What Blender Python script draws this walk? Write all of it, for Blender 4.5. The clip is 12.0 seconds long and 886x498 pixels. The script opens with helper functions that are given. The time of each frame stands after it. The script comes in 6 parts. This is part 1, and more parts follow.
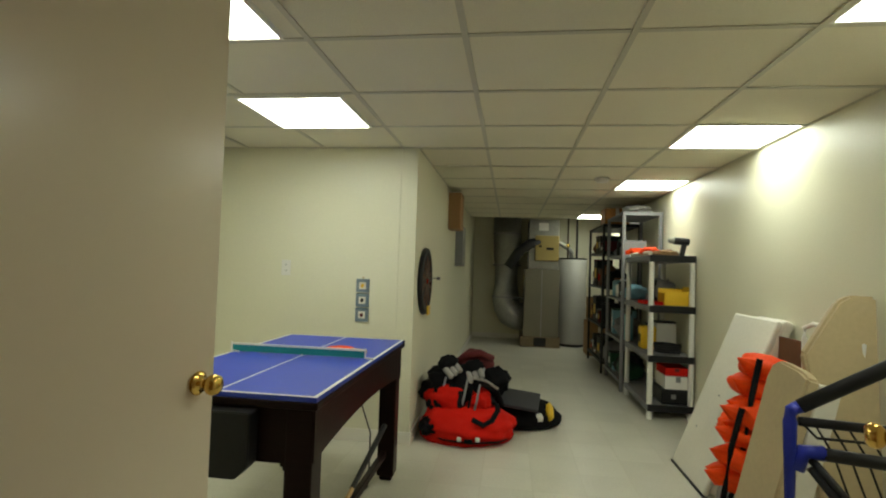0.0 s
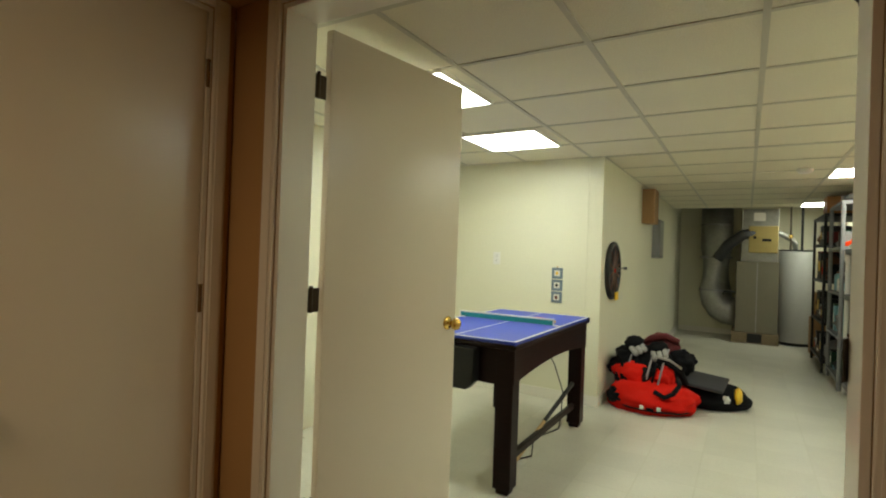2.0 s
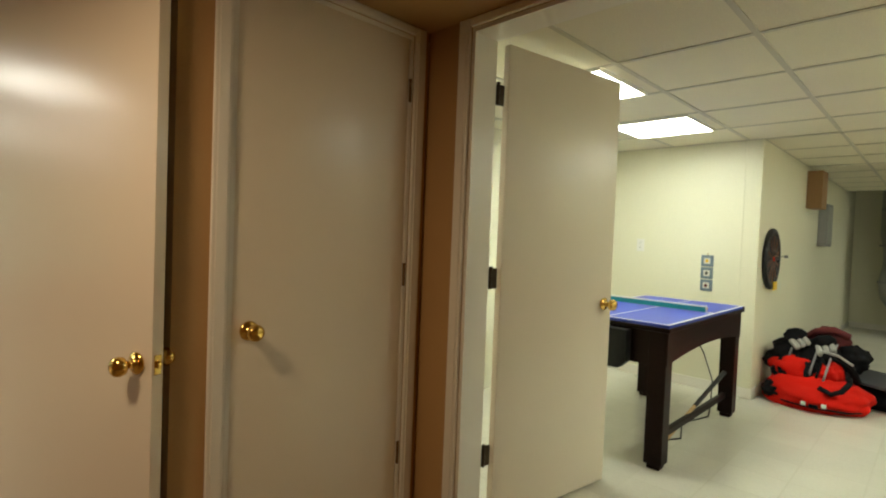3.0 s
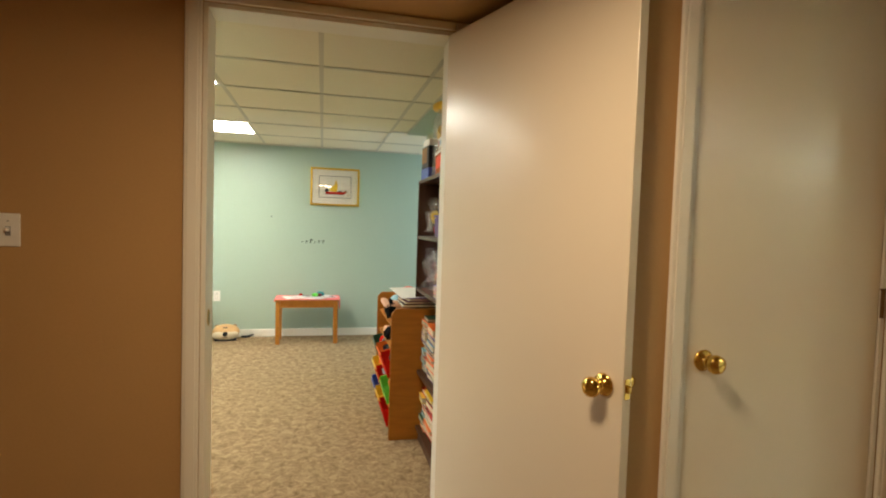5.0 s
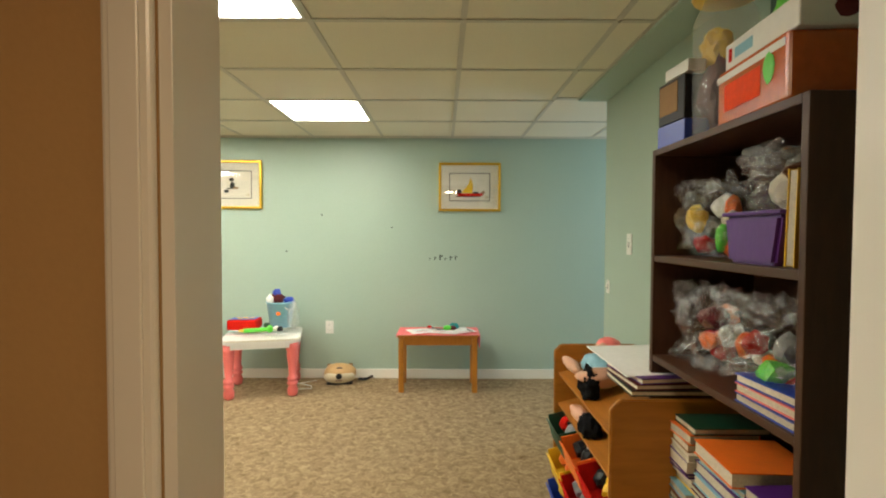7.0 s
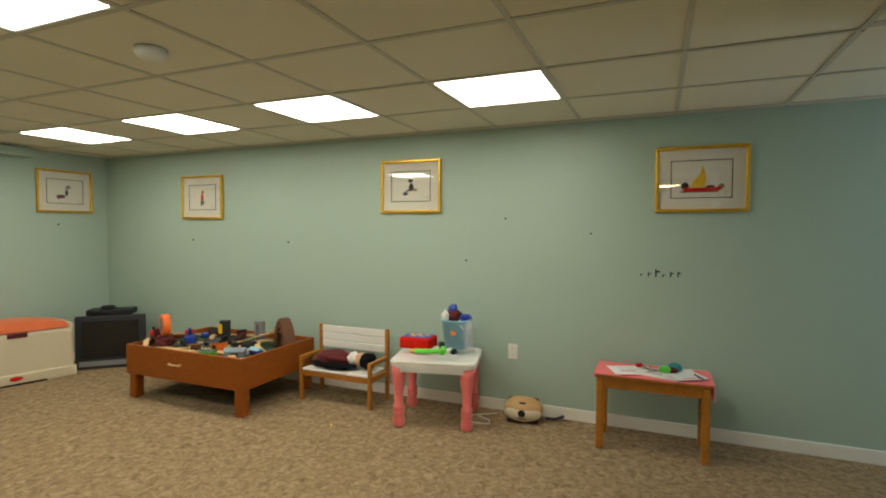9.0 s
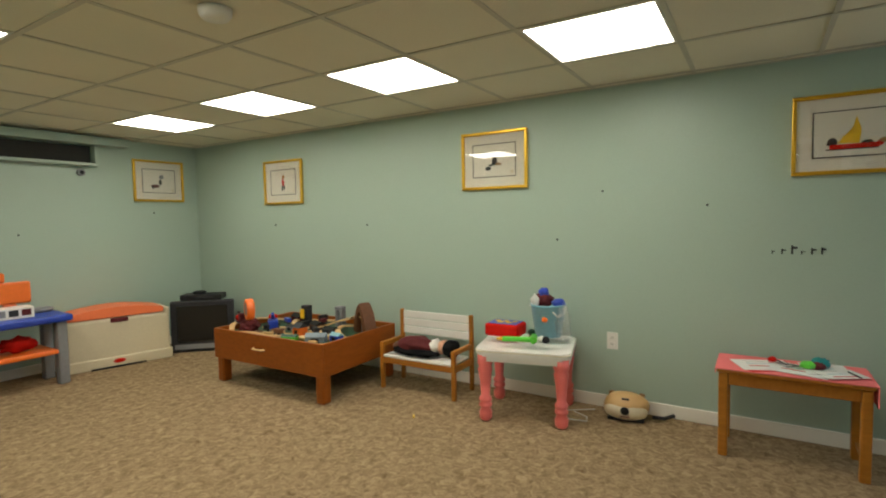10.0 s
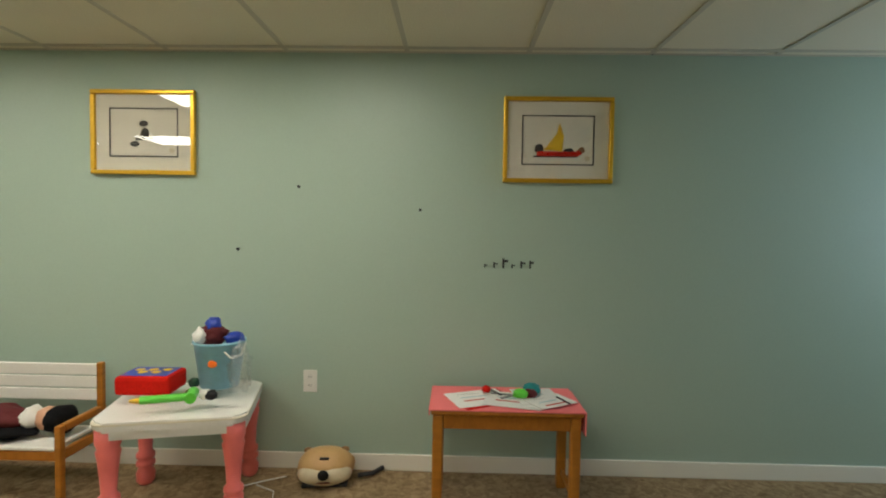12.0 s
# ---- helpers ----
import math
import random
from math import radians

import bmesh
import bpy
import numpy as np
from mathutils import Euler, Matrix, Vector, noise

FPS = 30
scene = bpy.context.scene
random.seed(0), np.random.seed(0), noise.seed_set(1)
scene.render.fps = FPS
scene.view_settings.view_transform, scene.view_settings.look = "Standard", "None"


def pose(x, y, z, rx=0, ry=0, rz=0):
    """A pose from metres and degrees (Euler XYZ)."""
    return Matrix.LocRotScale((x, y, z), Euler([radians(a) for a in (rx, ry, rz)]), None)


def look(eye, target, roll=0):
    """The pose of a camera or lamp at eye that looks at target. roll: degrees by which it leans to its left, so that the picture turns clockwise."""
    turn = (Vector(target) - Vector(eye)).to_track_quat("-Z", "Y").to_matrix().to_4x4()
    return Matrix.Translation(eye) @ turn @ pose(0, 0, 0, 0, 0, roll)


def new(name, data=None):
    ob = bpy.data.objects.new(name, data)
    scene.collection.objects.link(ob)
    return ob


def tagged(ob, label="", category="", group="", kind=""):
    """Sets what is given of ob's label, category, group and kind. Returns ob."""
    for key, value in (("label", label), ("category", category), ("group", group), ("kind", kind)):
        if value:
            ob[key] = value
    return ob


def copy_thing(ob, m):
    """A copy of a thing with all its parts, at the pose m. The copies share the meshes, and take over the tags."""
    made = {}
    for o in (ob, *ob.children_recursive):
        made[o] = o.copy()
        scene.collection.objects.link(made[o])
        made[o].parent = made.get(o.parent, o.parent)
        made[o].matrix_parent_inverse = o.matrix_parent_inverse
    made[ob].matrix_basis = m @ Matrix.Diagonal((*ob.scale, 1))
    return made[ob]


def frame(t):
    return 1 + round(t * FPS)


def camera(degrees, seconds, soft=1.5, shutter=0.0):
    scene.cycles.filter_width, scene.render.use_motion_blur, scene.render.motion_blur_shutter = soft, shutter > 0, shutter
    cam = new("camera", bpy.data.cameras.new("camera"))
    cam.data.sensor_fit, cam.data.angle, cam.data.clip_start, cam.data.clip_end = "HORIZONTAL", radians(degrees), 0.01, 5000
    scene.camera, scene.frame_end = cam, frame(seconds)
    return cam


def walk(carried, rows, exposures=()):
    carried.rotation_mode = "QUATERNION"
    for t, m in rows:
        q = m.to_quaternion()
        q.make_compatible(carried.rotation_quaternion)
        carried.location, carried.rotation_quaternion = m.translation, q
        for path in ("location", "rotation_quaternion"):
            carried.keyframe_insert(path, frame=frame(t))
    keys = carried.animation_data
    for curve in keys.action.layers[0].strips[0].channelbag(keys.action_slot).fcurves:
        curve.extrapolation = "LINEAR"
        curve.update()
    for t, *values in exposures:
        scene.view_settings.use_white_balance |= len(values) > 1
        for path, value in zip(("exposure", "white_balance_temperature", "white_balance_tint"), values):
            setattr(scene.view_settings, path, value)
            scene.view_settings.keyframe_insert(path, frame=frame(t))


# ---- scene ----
cam = camera(82.0, 12.0, soft=2.0)
PATH = [
    (0, (0.142, 0.301, 1.284), (-0.123, 2.282, 1.354), 1.9),
    (0.5, (0.277, 0.19, 1.292), (-0.194, 2.133, 1.364), 1.8),
    (1, (0.384, 0.006, 1.29), (-0.262, 1.898, 1.363), 1.7),
    (1.5, (0.461, -0.259, 1.292), (-0.372, 1.558, 1.336), 1.9),
    (2, (0.523, -0.5, 1.283), (-0.502, 1.217, 1.294), 2.0),
    (2.5, (0.558, -0.713, 1.282), (-0.669, 0.866, 1.251), 2.1),
    (3, (0.544, -0.848, 1.273), (-0.859, 0.577, 1.214), 2.2),
    (3.5, (0.507, -0.963, 1.262), (-1.086, 0.245, 1.198), 1.7),
    (3.7, (0.478, -0.995, 1.247), (-1.18, 0.122, 1.193), 1.9),
    (5.3, (0.013, -1.235, 1.303), (-1.96, -0.921, 1.215), 1.7),
    (5.5, (-0.129, -1.253, 1.301), (-2.115, -1.03, 1.217), 1.8),
    (6, (-0.468, -1.312, 1.308), (-2.465, -1.228, 1.22), 2.4),
    (6.5, (-0.915, -1.332, 1.305), (-2.913, -1.287, 1.224), 1.2),
    (6.7, (-1.081, -1.324, 1.306), (-3.079, -1.29, 1.233), 0.7),
    (8.3, (-1.836, -1.234, 1.357), (-3.786, -1.679, 1.316), -0.1),
    (8.5, (-1.936, -1.235, 1.37), (-3.857, -1.79, 1.322), 0.0),
    (9, (-2.093, -1.315, 1.378), (-3.933, -2.095, 1.303), 0.2),
    (9.5, (-2.225, -1.424, 1.331), (-3.971, -2.395, 1.233), -0.2),
    (10, (-2.35, -1.494, 1.303), (-4.047, -2.546, 1.184), -1.1),
    (10.5, (-2.517, -1.53, 1.303), (-4.26, -2.501, 1.174), -1.1),
    (11, (-2.725, -1.566, 1.289), (-4.568, -2.336, 1.182), -0.8),
    (11.5, (-2.97, -1.6, 1.249), (-4.927, -2.01, 1.185), -0.4),
    (12, (-3.221, -1.583, 1.262), (-5.219, -1.627, 1.182), 0.9),
]
walk(cam, [(t, look(eye, target, roll)) for t, eye, target, roll in PATH], exposures=[(0, -0.03), (1.5, 0.36), (3.0, 0.80), (4.5, 1.2), (5.5, 1.42), (6.5, 1.28), (8.5, 0.15), (12, 0.05)])

# ---- light ----
world = bpy.data.worlds.new("world")
scene.world = world
world.use_nodes = True
world.node_tree.nodes["Background"].inputs[0].default_value = (0.02, 0.02, 0.022, 1)
world.node_tree.nodes["Background"].inputs[1].default_value = 0.3
PANEL_STORAGE, PANEL_PLAY = 10.6, 11.0
hall_data = bpy.data.lights.new("hall_lamp", "AREA")
hall_data.shape, hall_data.size, hall_data.energy, hall_data.color = "DISK", 0.3, 9.0, (1.0, 0.74, 0.46)
hall_lamp = new("hall_lamp", hall_data)
hall_lamp.matrix_world = pose(-0.55, -1.18, 2.09)
tagged(hall_lamp, "warm ceiling lamp of the hallway", "lamp", kind="structure")

# ---- materials ----
def material(name, color, rough=0.6, metal=0.0, spread=0.12, grain=40.0, bump=0.15, coarse=3.0, emit=0.0, gloss=0.5, depth=0.004, vary=0.0):
    """A surface with variation at two scales, fine relief and uneven gloss."""
    m = bpy.data.materials.new(name)
    m.use_nodes = True
    n, l = m.node_tree.nodes, m.node_tree.links
    p = n["Principled BSDF"]
    tc = n.new("ShaderNodeTexCoord")
    fine, big = n.new("ShaderNodeTexNoise"), n.new("ShaderNodeTexNoise")
    fine.inputs["Scale"].default_value, big.inputs["Scale"].default_value = grain, coarse
    fine.inputs["Detail"].default_value, big.inputs["Detail"].default_value = 4, 3
    for t in (fine, big):
        l.new(tc.outputs["Object"], t.inputs["Vector"])
    add = n.new("ShaderNodeMath"); add.operation = "ADD"
    l.new(fine.outputs[0], add.inputs[0]); l.new(big.outputs[0], add.inputs[1])
    ramp = n.new("ShaderNodeMapRange")
    ramp.inputs[1].default_value, ramp.inputs[2].default_value = 0.6, 1.4
    ramp.inputs[3].default_value, ramp.inputs[4].default_value = 1 - spread, 1 + spread
    l.new(add.outputs[0], ramp.inputs[0])
    mix = n.new("ShaderNodeVectorMath"); mix.operation = "SCALE"
    mix.inputs[0].default_value = color
    fac = ramp.outputs[0]
    if vary:
        info = n.new("ShaderNodeObjectInfo")
        vr = n.new("ShaderNodeMapRange")
        vr.inputs[3].default_value, vr.inputs[4].default_value = 1 - vary, 1 + vary
        l.new(info.outputs["Random"], vr.inputs[0])
        mul = n.new("ShaderNodeMath"); mul.operation = "MULTIPLY"
        l.new(fac, mul.inputs[0]); l.new(vr.outputs[0], mul.inputs[1])
        fac = mul.outputs[0]
    l.new(fac, mix.inputs["Scale"])
    l.new(mix.outputs[0], p.inputs["Base Color"])
    rr = n.new("ShaderNodeMapRange")
    rr.inputs[1].default_value, rr.inputs[2].default_value = 0.3, 0.7
    rr.inputs[3].default_value, rr.inputs[4].default_value = max(0.02, rough - 0.012), min(1, rough + 0.012)
    l.new(fine.outputs[0], rr.inputs[0]); l.new(rr.outputs[0], p.inputs["Roughness"])
    p.inputs["Metallic"].default_value = metal
    p.inputs["Specular IOR Level"].default_value = gloss
    if bump:
        b = n.new("ShaderNodeBump")
        b.inputs["Strength"].default_value, b.inputs["Distance"].default_value = bump, depth
        l.new(fine.outputs[0], b.inputs["Height"]); l.new(b.outputs[0], p.inputs["Normal"])
    if emit:
        p.inputs["Emission Color"].default_value = (*color, 1)
        p.inputs["Emission Strength"].default_value = emit
    return m


def wood(name, color, dark=0.6, rough=0.4, stretch=(2, 2, 18), gloss=0.3):
    m = material(name, color, rough, spread=0.1, grain=60, bump=0.08, gloss=gloss)
    n, l = m.node_tree.nodes, m.node_tree.links
    p = n["Principled BSDF"]
    tc, mp, w, r = n.new("ShaderNodeTexCoord"), n.new("ShaderNodeMapping"), n.new("ShaderNodeTexNoise"), n.new("ShaderNodeMix")
    mp.inputs["Scale"].default_value = stretch
    w.inputs["Scale"].default_value, w.inputs["Detail"].default_value, w.inputs["Distortion"].default_value = 3.0, 6, 0.6
    l.new(tc.outputs["Object"], mp.inputs[0]); l.new(mp.outputs[0], w.inputs[0])
    r.data_type = "RGBA"
    r.inputs[6].default_value, r.inputs[7].default_value = (*[c * dark for c in color], 1), (*[min(1, c * 1.2) for c in color], 1)
    l.new(w.outputs[0], r.inputs[0]); l.new(r.outputs[2], p.inputs["Base Color"])
    return m


def carpet_material():
    m = material("beige_carpet", (0.30, 0.225, 0.14), 0.95, spread=0.3, grain=160, bump=0.9, depth=0.006, gloss=0.1)
    n, l = m.node_tree.nodes, m.node_tree.links
    p = n["Principled BSDF"]
    tc, v, big, r = n.new("ShaderNodeTexCoord"), n.new("ShaderNodeTexNoise"), n.new("ShaderNodeTexNoise"), n.new("ShaderNodeValToRGB")
    v.inputs["Scale"].default_value, v.inputs["Detail"].default_value, v.inputs["Roughness"].default_value = 22, 5, 0.7
    v.inputs["Distortion"].default_value = 0.8
    l.new(tc.outputs["Object"], v.inputs[0])
    e = r.color_ramp.elements
    e[0].position, e[0].color = 0.30, (0.165, 0.105, 0.052, 1)
    e[1].position, e[1].color = 0.70, (0.43, 0.315, 0.185, 1)
    l.new(v.outputs[0], r.inputs[0]); l.new(r.outputs[0], p.inputs["Base Color"])
    return m


def vinyl_material():
    m = material("cream_vinyl_floor", (0.60, 0.58, 0.49), 0.30, spread=0.08, grain=60, bump=0.05, gloss=0.5)
    n, l = m.node_tree.nodes, m.node_tree.links
    p = n["Principled BSDF"]
    tc, b, mx = n.new("ShaderNodeTexCoord"), n.new("ShaderNodeTexBrick"), n.new("ShaderNodeMix")
    b.offset, b.inputs["Scale"].default_value = 0.0, 1.0
    b.inputs["Brick Width"].default_value = b.inputs["Row Height"].default_value = 0.305
    b.inputs["Mortar Size"].default_value = 0.006
    b.inputs["Mortar Smooth"].default_value = 0.6
    b.inputs["Color1"].default_value, b.inputs["Color2"].default_value = (1, 1, 1, 1), (0.90, 0.90, 0.89, 1)
    b.inputs["Mortar"].default_value = (0.90, 0.895, 0.87, 1)
    l.new(tc.outputs["Object"], b.inputs[0])
    old = p.inputs["Base Color"].links[0].from_socket
    mx.data_type, mx.blend_type = "RGBA", "MULTIPLY"
    mx.inputs[0].default_value = 1
    l.new(old, mx.inputs[6]); l.new(b.outputs[0], mx.inputs[7]); l.new(mx.outputs[2], p.inputs["Base Color"])
    return m


def clear_material(name, color, rough=0.1, alpha=0.4):
    m = bpy.data.materials.new(name)
    m.use_nodes = True
    p = m.node_tree.nodes["Principled BSDF"]
    p.inputs["Base Color"].default_value = (*color, 1)
    p.inputs["Roughness"].default_value, p.inputs["Alpha"].default_value = rough, alpha
    return m


def film_material():
    """Thin crinkled clear film: see-through with sharp broken glints."""
    m = bpy.data.materials.new("clear_plastic_bag")
    m.use_nodes = True
    n, l = m.node_tree.nodes, m.node_tree.links
    mix, clear, shine = n.new("ShaderNodeMixShader"), n.new("ShaderNodeBsdfTransparent"), n.new("ShaderNodeBsdfGlossy")
    tc, fold, b = n.new("ShaderNodeTexCoord"), n.new("ShaderNodeTexNoise"), n.new("ShaderNodeBump")
    fold.inputs["Scale"].default_value, fold.inputs["Detail"].default_value, fold.inputs["Distortion"].default_value = 26, 3, 1.6
    b.inputs["Strength"].default_value, b.inputs["Distance"].default_value = 0.9, 0.02
    l.new(tc.outputs["Object"], fold.inputs[0]); l.new(fold.outputs[0], b.inputs["Height"]); l.new(b.outputs[0], shine.inputs["Normal"])
    shine.inputs["Roughness"].default_value = 0.12
    mix.inputs[0].default_value = 0.16
    l.new(clear.outputs[0], mix.inputs[1]); l.new(shine.outputs[0], mix.inputs[2])
    l.new(mix.outputs[0], n["Material Output"].inputs[0])
    return m


def pane_material():
    m = bpy.data.materials.new("picture_glass")
    m.use_nodes = True
    n, l = m.node_tree.nodes, m.node_tree.links
    mix, clear, shine = n.new("ShaderNodeMixShader"), n.new("ShaderNodeBsdfTransparent"), n.new("ShaderNodeBsdfGlossy")
    shine.inputs["Roughness"].default_value = 0.02
    mix.inputs[0].default_value = 0.07
    l.new(clear.outputs[0], mix.inputs[1]); l.new(shine.outputs[0], mix.inputs[2])
    l.new(mix.outputs[0], n["Material Output"].inputs[0])
    return m


M = {
    "cream": material("cream_wall_paint", (0.74, 0.715, 0.55), 0.38, spread=0.03, grain=90, bump=0.08, coarse=1.2, gloss=0.4),
    "green": material("sage_green_wall_paint", (0.37, 0.47, 0.39), 0.42, spread=0.035, grain=90, bump=0.1, coarse=1.0, gloss=0.4),
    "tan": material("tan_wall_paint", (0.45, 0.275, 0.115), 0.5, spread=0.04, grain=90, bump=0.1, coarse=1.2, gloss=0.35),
    "door": material("off_white_door_paint", (0.74, 0.66, 0.53), 0.27, spread=0.012, grain=25, bump=0, coarse=2, gloss=0.5),
    "trim": material("white_trim_paint", (0.76, 0.71, 0.62), 0.35, spread=0.02, grain=30, bump=0),
    "tile": material("fissured_ceiling_tile", (0.77, 0.725, 0.58), 0.95, spread=0.05, grain=120, bump=0.6, coarse=1.5, gloss=0.1),
    "tee": material("cream_metal_grid", (0.54, 0.51, 0.41), 0.5, spread=0.05, bump=0.0),
    "plenum": material("dark_plenum", (0.03, 0.028, 0.025), 0.95),
    "carpet": carpet_material(), "vinyl": vinyl_material(),
    "panel_s": material("lit_diffuser", (0.94, 1.0, 0.86), 0.4, bump=0, emit=PANEL_STORAGE, spread=0.02),
    "panel_p": material("lit_acrylic_diffuser", (1.0, 0.95, 0.82), 0.4, bump=0, emit=PANEL_PLAY, spread=0.02),
    "brass": material("polished_brass", (0.75, 0.50, 0.13), 0.16, 1.0, spread=0.06, bump=0),
    "bronze": material("dark_bronze_hinge", (0.06, 0.045, 0.03), 0.4, 0.8),
    "brownhinge": material("brown_brass_hinge", (0.16, 0.09, 0.035), 0.4, 0.6),
    "white": material("white_plastic", (0.75, 0.73, 0.68), 0.4, spread=0.04, bump=0.02),
    "ivory": material("ivory_plastic", (0.70, 0.64, 0.50), 0.4, spread=0.04, bump=0.02),
    "black": material("black_plastic", (0.010, 0.010, 0.011), 0.45, gloss=0.3, spread=0.3, bump=0.05),
    "charcoal": material("charcoal_plastic", (0.03, 0.03, 0.034), 0.5, gloss=0.3, spread=0.2, bump=0.05),
    "grey": material("grey_plastic", (0.22, 0.22, 0.23), 0.5, spread=0.12),
    "steel": material("galvanised_steel", (0.34, 0.34, 0.32), 0.38, 0.75, spread=0.2, coarse=9),
    "furnace": material("tan_sheet_metal", (0.21, 0.19, 0.135), 0.45, 0.2, spread=0.1),
    "tank": material("grey_enamel", (0.38, 0.375, 0.35), 0.35, spread=0.05),
    "red": material("red_fabric", (0.55, 0.010, 0.004), 0.85, gloss=0.15, spread=0.25, grain=150, bump=0.5),
    "blackcloth": material("black_fabric", (0.008, 0.008, 0.009), 0.9, gloss=0.1, spread=0.4, grain=150, bump=0.5),
    "greycloth": material("grey_fabric", (0.30, 0.29, 0.27), 0.85, spread=0.25, grain=120, bump=0.4),
    "orange": material("orange_nylon", (0.85, 0.065, 0.004), 0.6, gloss=0.2, spread=0.15, grain=60, bump=0.3),
    "orangeplastic": material("orange_plastic", (0.85, 0.17, 0.02), 0.35, spread=0.08, bump=0.02),
    "peach": material("salmon_plastic", (0.88, 0.20, 0.07), 0.45, spread=0.06, bump=0.03),
    "yellow": material("yellow_plastic", (0.80, 0.50, 0.02), 0.4, spread=0.08, bump=0.03),
    "limegreen": material("green_plastic", (0.12, 0.60, 0.05), 0.4, spread=0.08, bump=0.03),
    "blueplastic": material("blue_plastic", (0.015, 0.05, 0.38), 0.35, spread=0.1, bump=0.03),
    "tablecloth_blue": material("blue_table_surface", (0.018, 0.05, 0.42), 0.45, spread=0.06, bump=0.03),
    "teal": material("teal_net", (0.01, 0.22, 0.22), 0.8, spread=0.15, grain=200, bump=0.4),
    "maroonwood": wood("dark_mahogany", (0.012, 0.004, 0.003), 0.5, 0.4, gloss=0.15),
    "darkwood": wood("dark_walnut_laminate", (0.075, 0.032, 0.016), 0.6, 0.42, (3, 18, 3)),
    "oak": wood("honey_oak", (0.42, 0.165, 0.022), 0.65, 0.4, (2, 2, 14)),
    "oakflat": wood("honey_oak_rail", (0.40, 0.15, 0.022), 0.65, 0.38, (2, 14, 6)),
    "trainwood": wood("cherry_table_wood", (0.30, 0.078, 0.009), 0.7, 0.36, (3, 6, 14)),
    "birch": wood("birch_track", (0.62, 0.42, 0.20), 0.8, 0.5, (8, 8, 8)),
    "cardboard": material("brown_cardboard", (0.30, 0.17, 0.075), 0.85, spread=0.1, grain=50, bump=0.1),
    "pink": material("pink_plastic", (0.86, 0.19, 0.17), 0.4, spread=0.05, bump=0.02),
    "pinkcloth": material("pink_cloth", (0.84, 0.19, 0.19), 0.85, spread=0.1, grain=200, bump=0.3),
    "paper": material("white_paper", (0.78, 0.77, 0.74), 0.7, spread=0.06, bump=0.03, vary=0.1),
    "gold": material("gold_frame", (0.70, 0.42, 0.04), 0.32, 0.75, spread=0.12, bump=0.08),
    "mat": material("cream_mat_board", (0.72, 0.68, 0.58), 0.85, spread=0.02, bump=0.02),
    "ink": material("black_ink", (0.02, 0.02, 0.022), 0.7, bump=0),
    "skin": material("doll_vinyl", (0.62, 0.34, 0.22), 0.5, spread=0.05, bump=0.02),
    "maroon": material("maroon_cloth", (0.10, 0.008, 0.010), 0.85, spread=0.2, grain=150, bump=0.4),
    "panelcream": material("cream_laminate", (0.50, 0.40, 0.24), 0.45, spread=0.08, bump=0.03),
    "panelwhite": material("white_laminate", (0.72, 0.69, 0.60), 0.4, spread=0.06, bump=0.03),
    "bluemetal": material("blue_powder_coat", (0.012, 0.025, 0.33), 0.35, 0.2),
    "purple": material("purple_plastic", (0.085, 0.018, 0.17), 0.4),
    "skyblue": material("light_blue_plastic", (0.22, 0.45, 0.55), 0.35, bump=0.02),
    "glassdark": material("dark_tv_glass", (0.01, 0.011, 0.012), 0.12, bump=0, spread=0.05),
    "slate": material("slate_blue_glaze", (0.16, 0.21, 0.25), 0.4),
    "ochre": material("ochre_enamel", (0.36, 0.27, 0.09), 0.5, spread=0.08),
    "rubber": material("black_rubber", (0.02, 0.02, 0.02), 0.7),
    "bag": film_material(),
    "acrylic": clear_material("clear_acrylic", (0.8, 0.82, 0.82), 0.08, 0.22),
    "picglass": pane_material(),
    "beigeplastic": material("beige_plastic", (0.62, 0.54, 0.38), 0.45, spread=0.05, bump=0.03),
    "pages": material("aged_page_edges", (0.60, 0.52, 0.38), 0.85, spread=0.2, grain=180, bump=0.1, vary=0.2),
    "tanplastic": material("tan_plastic", (0.58, 0.36, 0.15), 0.45, spread=0.06, bump=0.03),
    "joist": material("dusty_joist_wood", (0.20, 0.15, 0.09), 0.9, spread=0.3),
    "darkgreen": material("dark_green_plastic", (0.01, 0.06, 0.03), 0.45),
    "craftbox": material("dark_orange_card", (0.50, 0.10, 0.012), 0.25, spread=0.2),
    "brown": material("brown_plastic", (0.13, 0.05, 0.02), 0.55, spread=0.2),
}

# smooth semi-gloss paint on doors and trim: one even colour and gloss
for key, even in (("door", 0.25), ("trim", 0.30)):
    tree = M[key].node_tree
    shader = tree.nodes["Principled BSDF"]
    for socket in ("Base Color", "Roughness"):
        for link in list(shader.inputs[socket].links):
            tree.links.remove(link)
    shader.inputs["Base Color"].default_value = (0.74, 0.66, 0.53, 1) if key == "door" else (0.78, 0.745, 0.66, 1)
    shader.inputs["Roughness"].default_value = even

# ---- mesh helpers ----
def B():
    return bmesh.new()


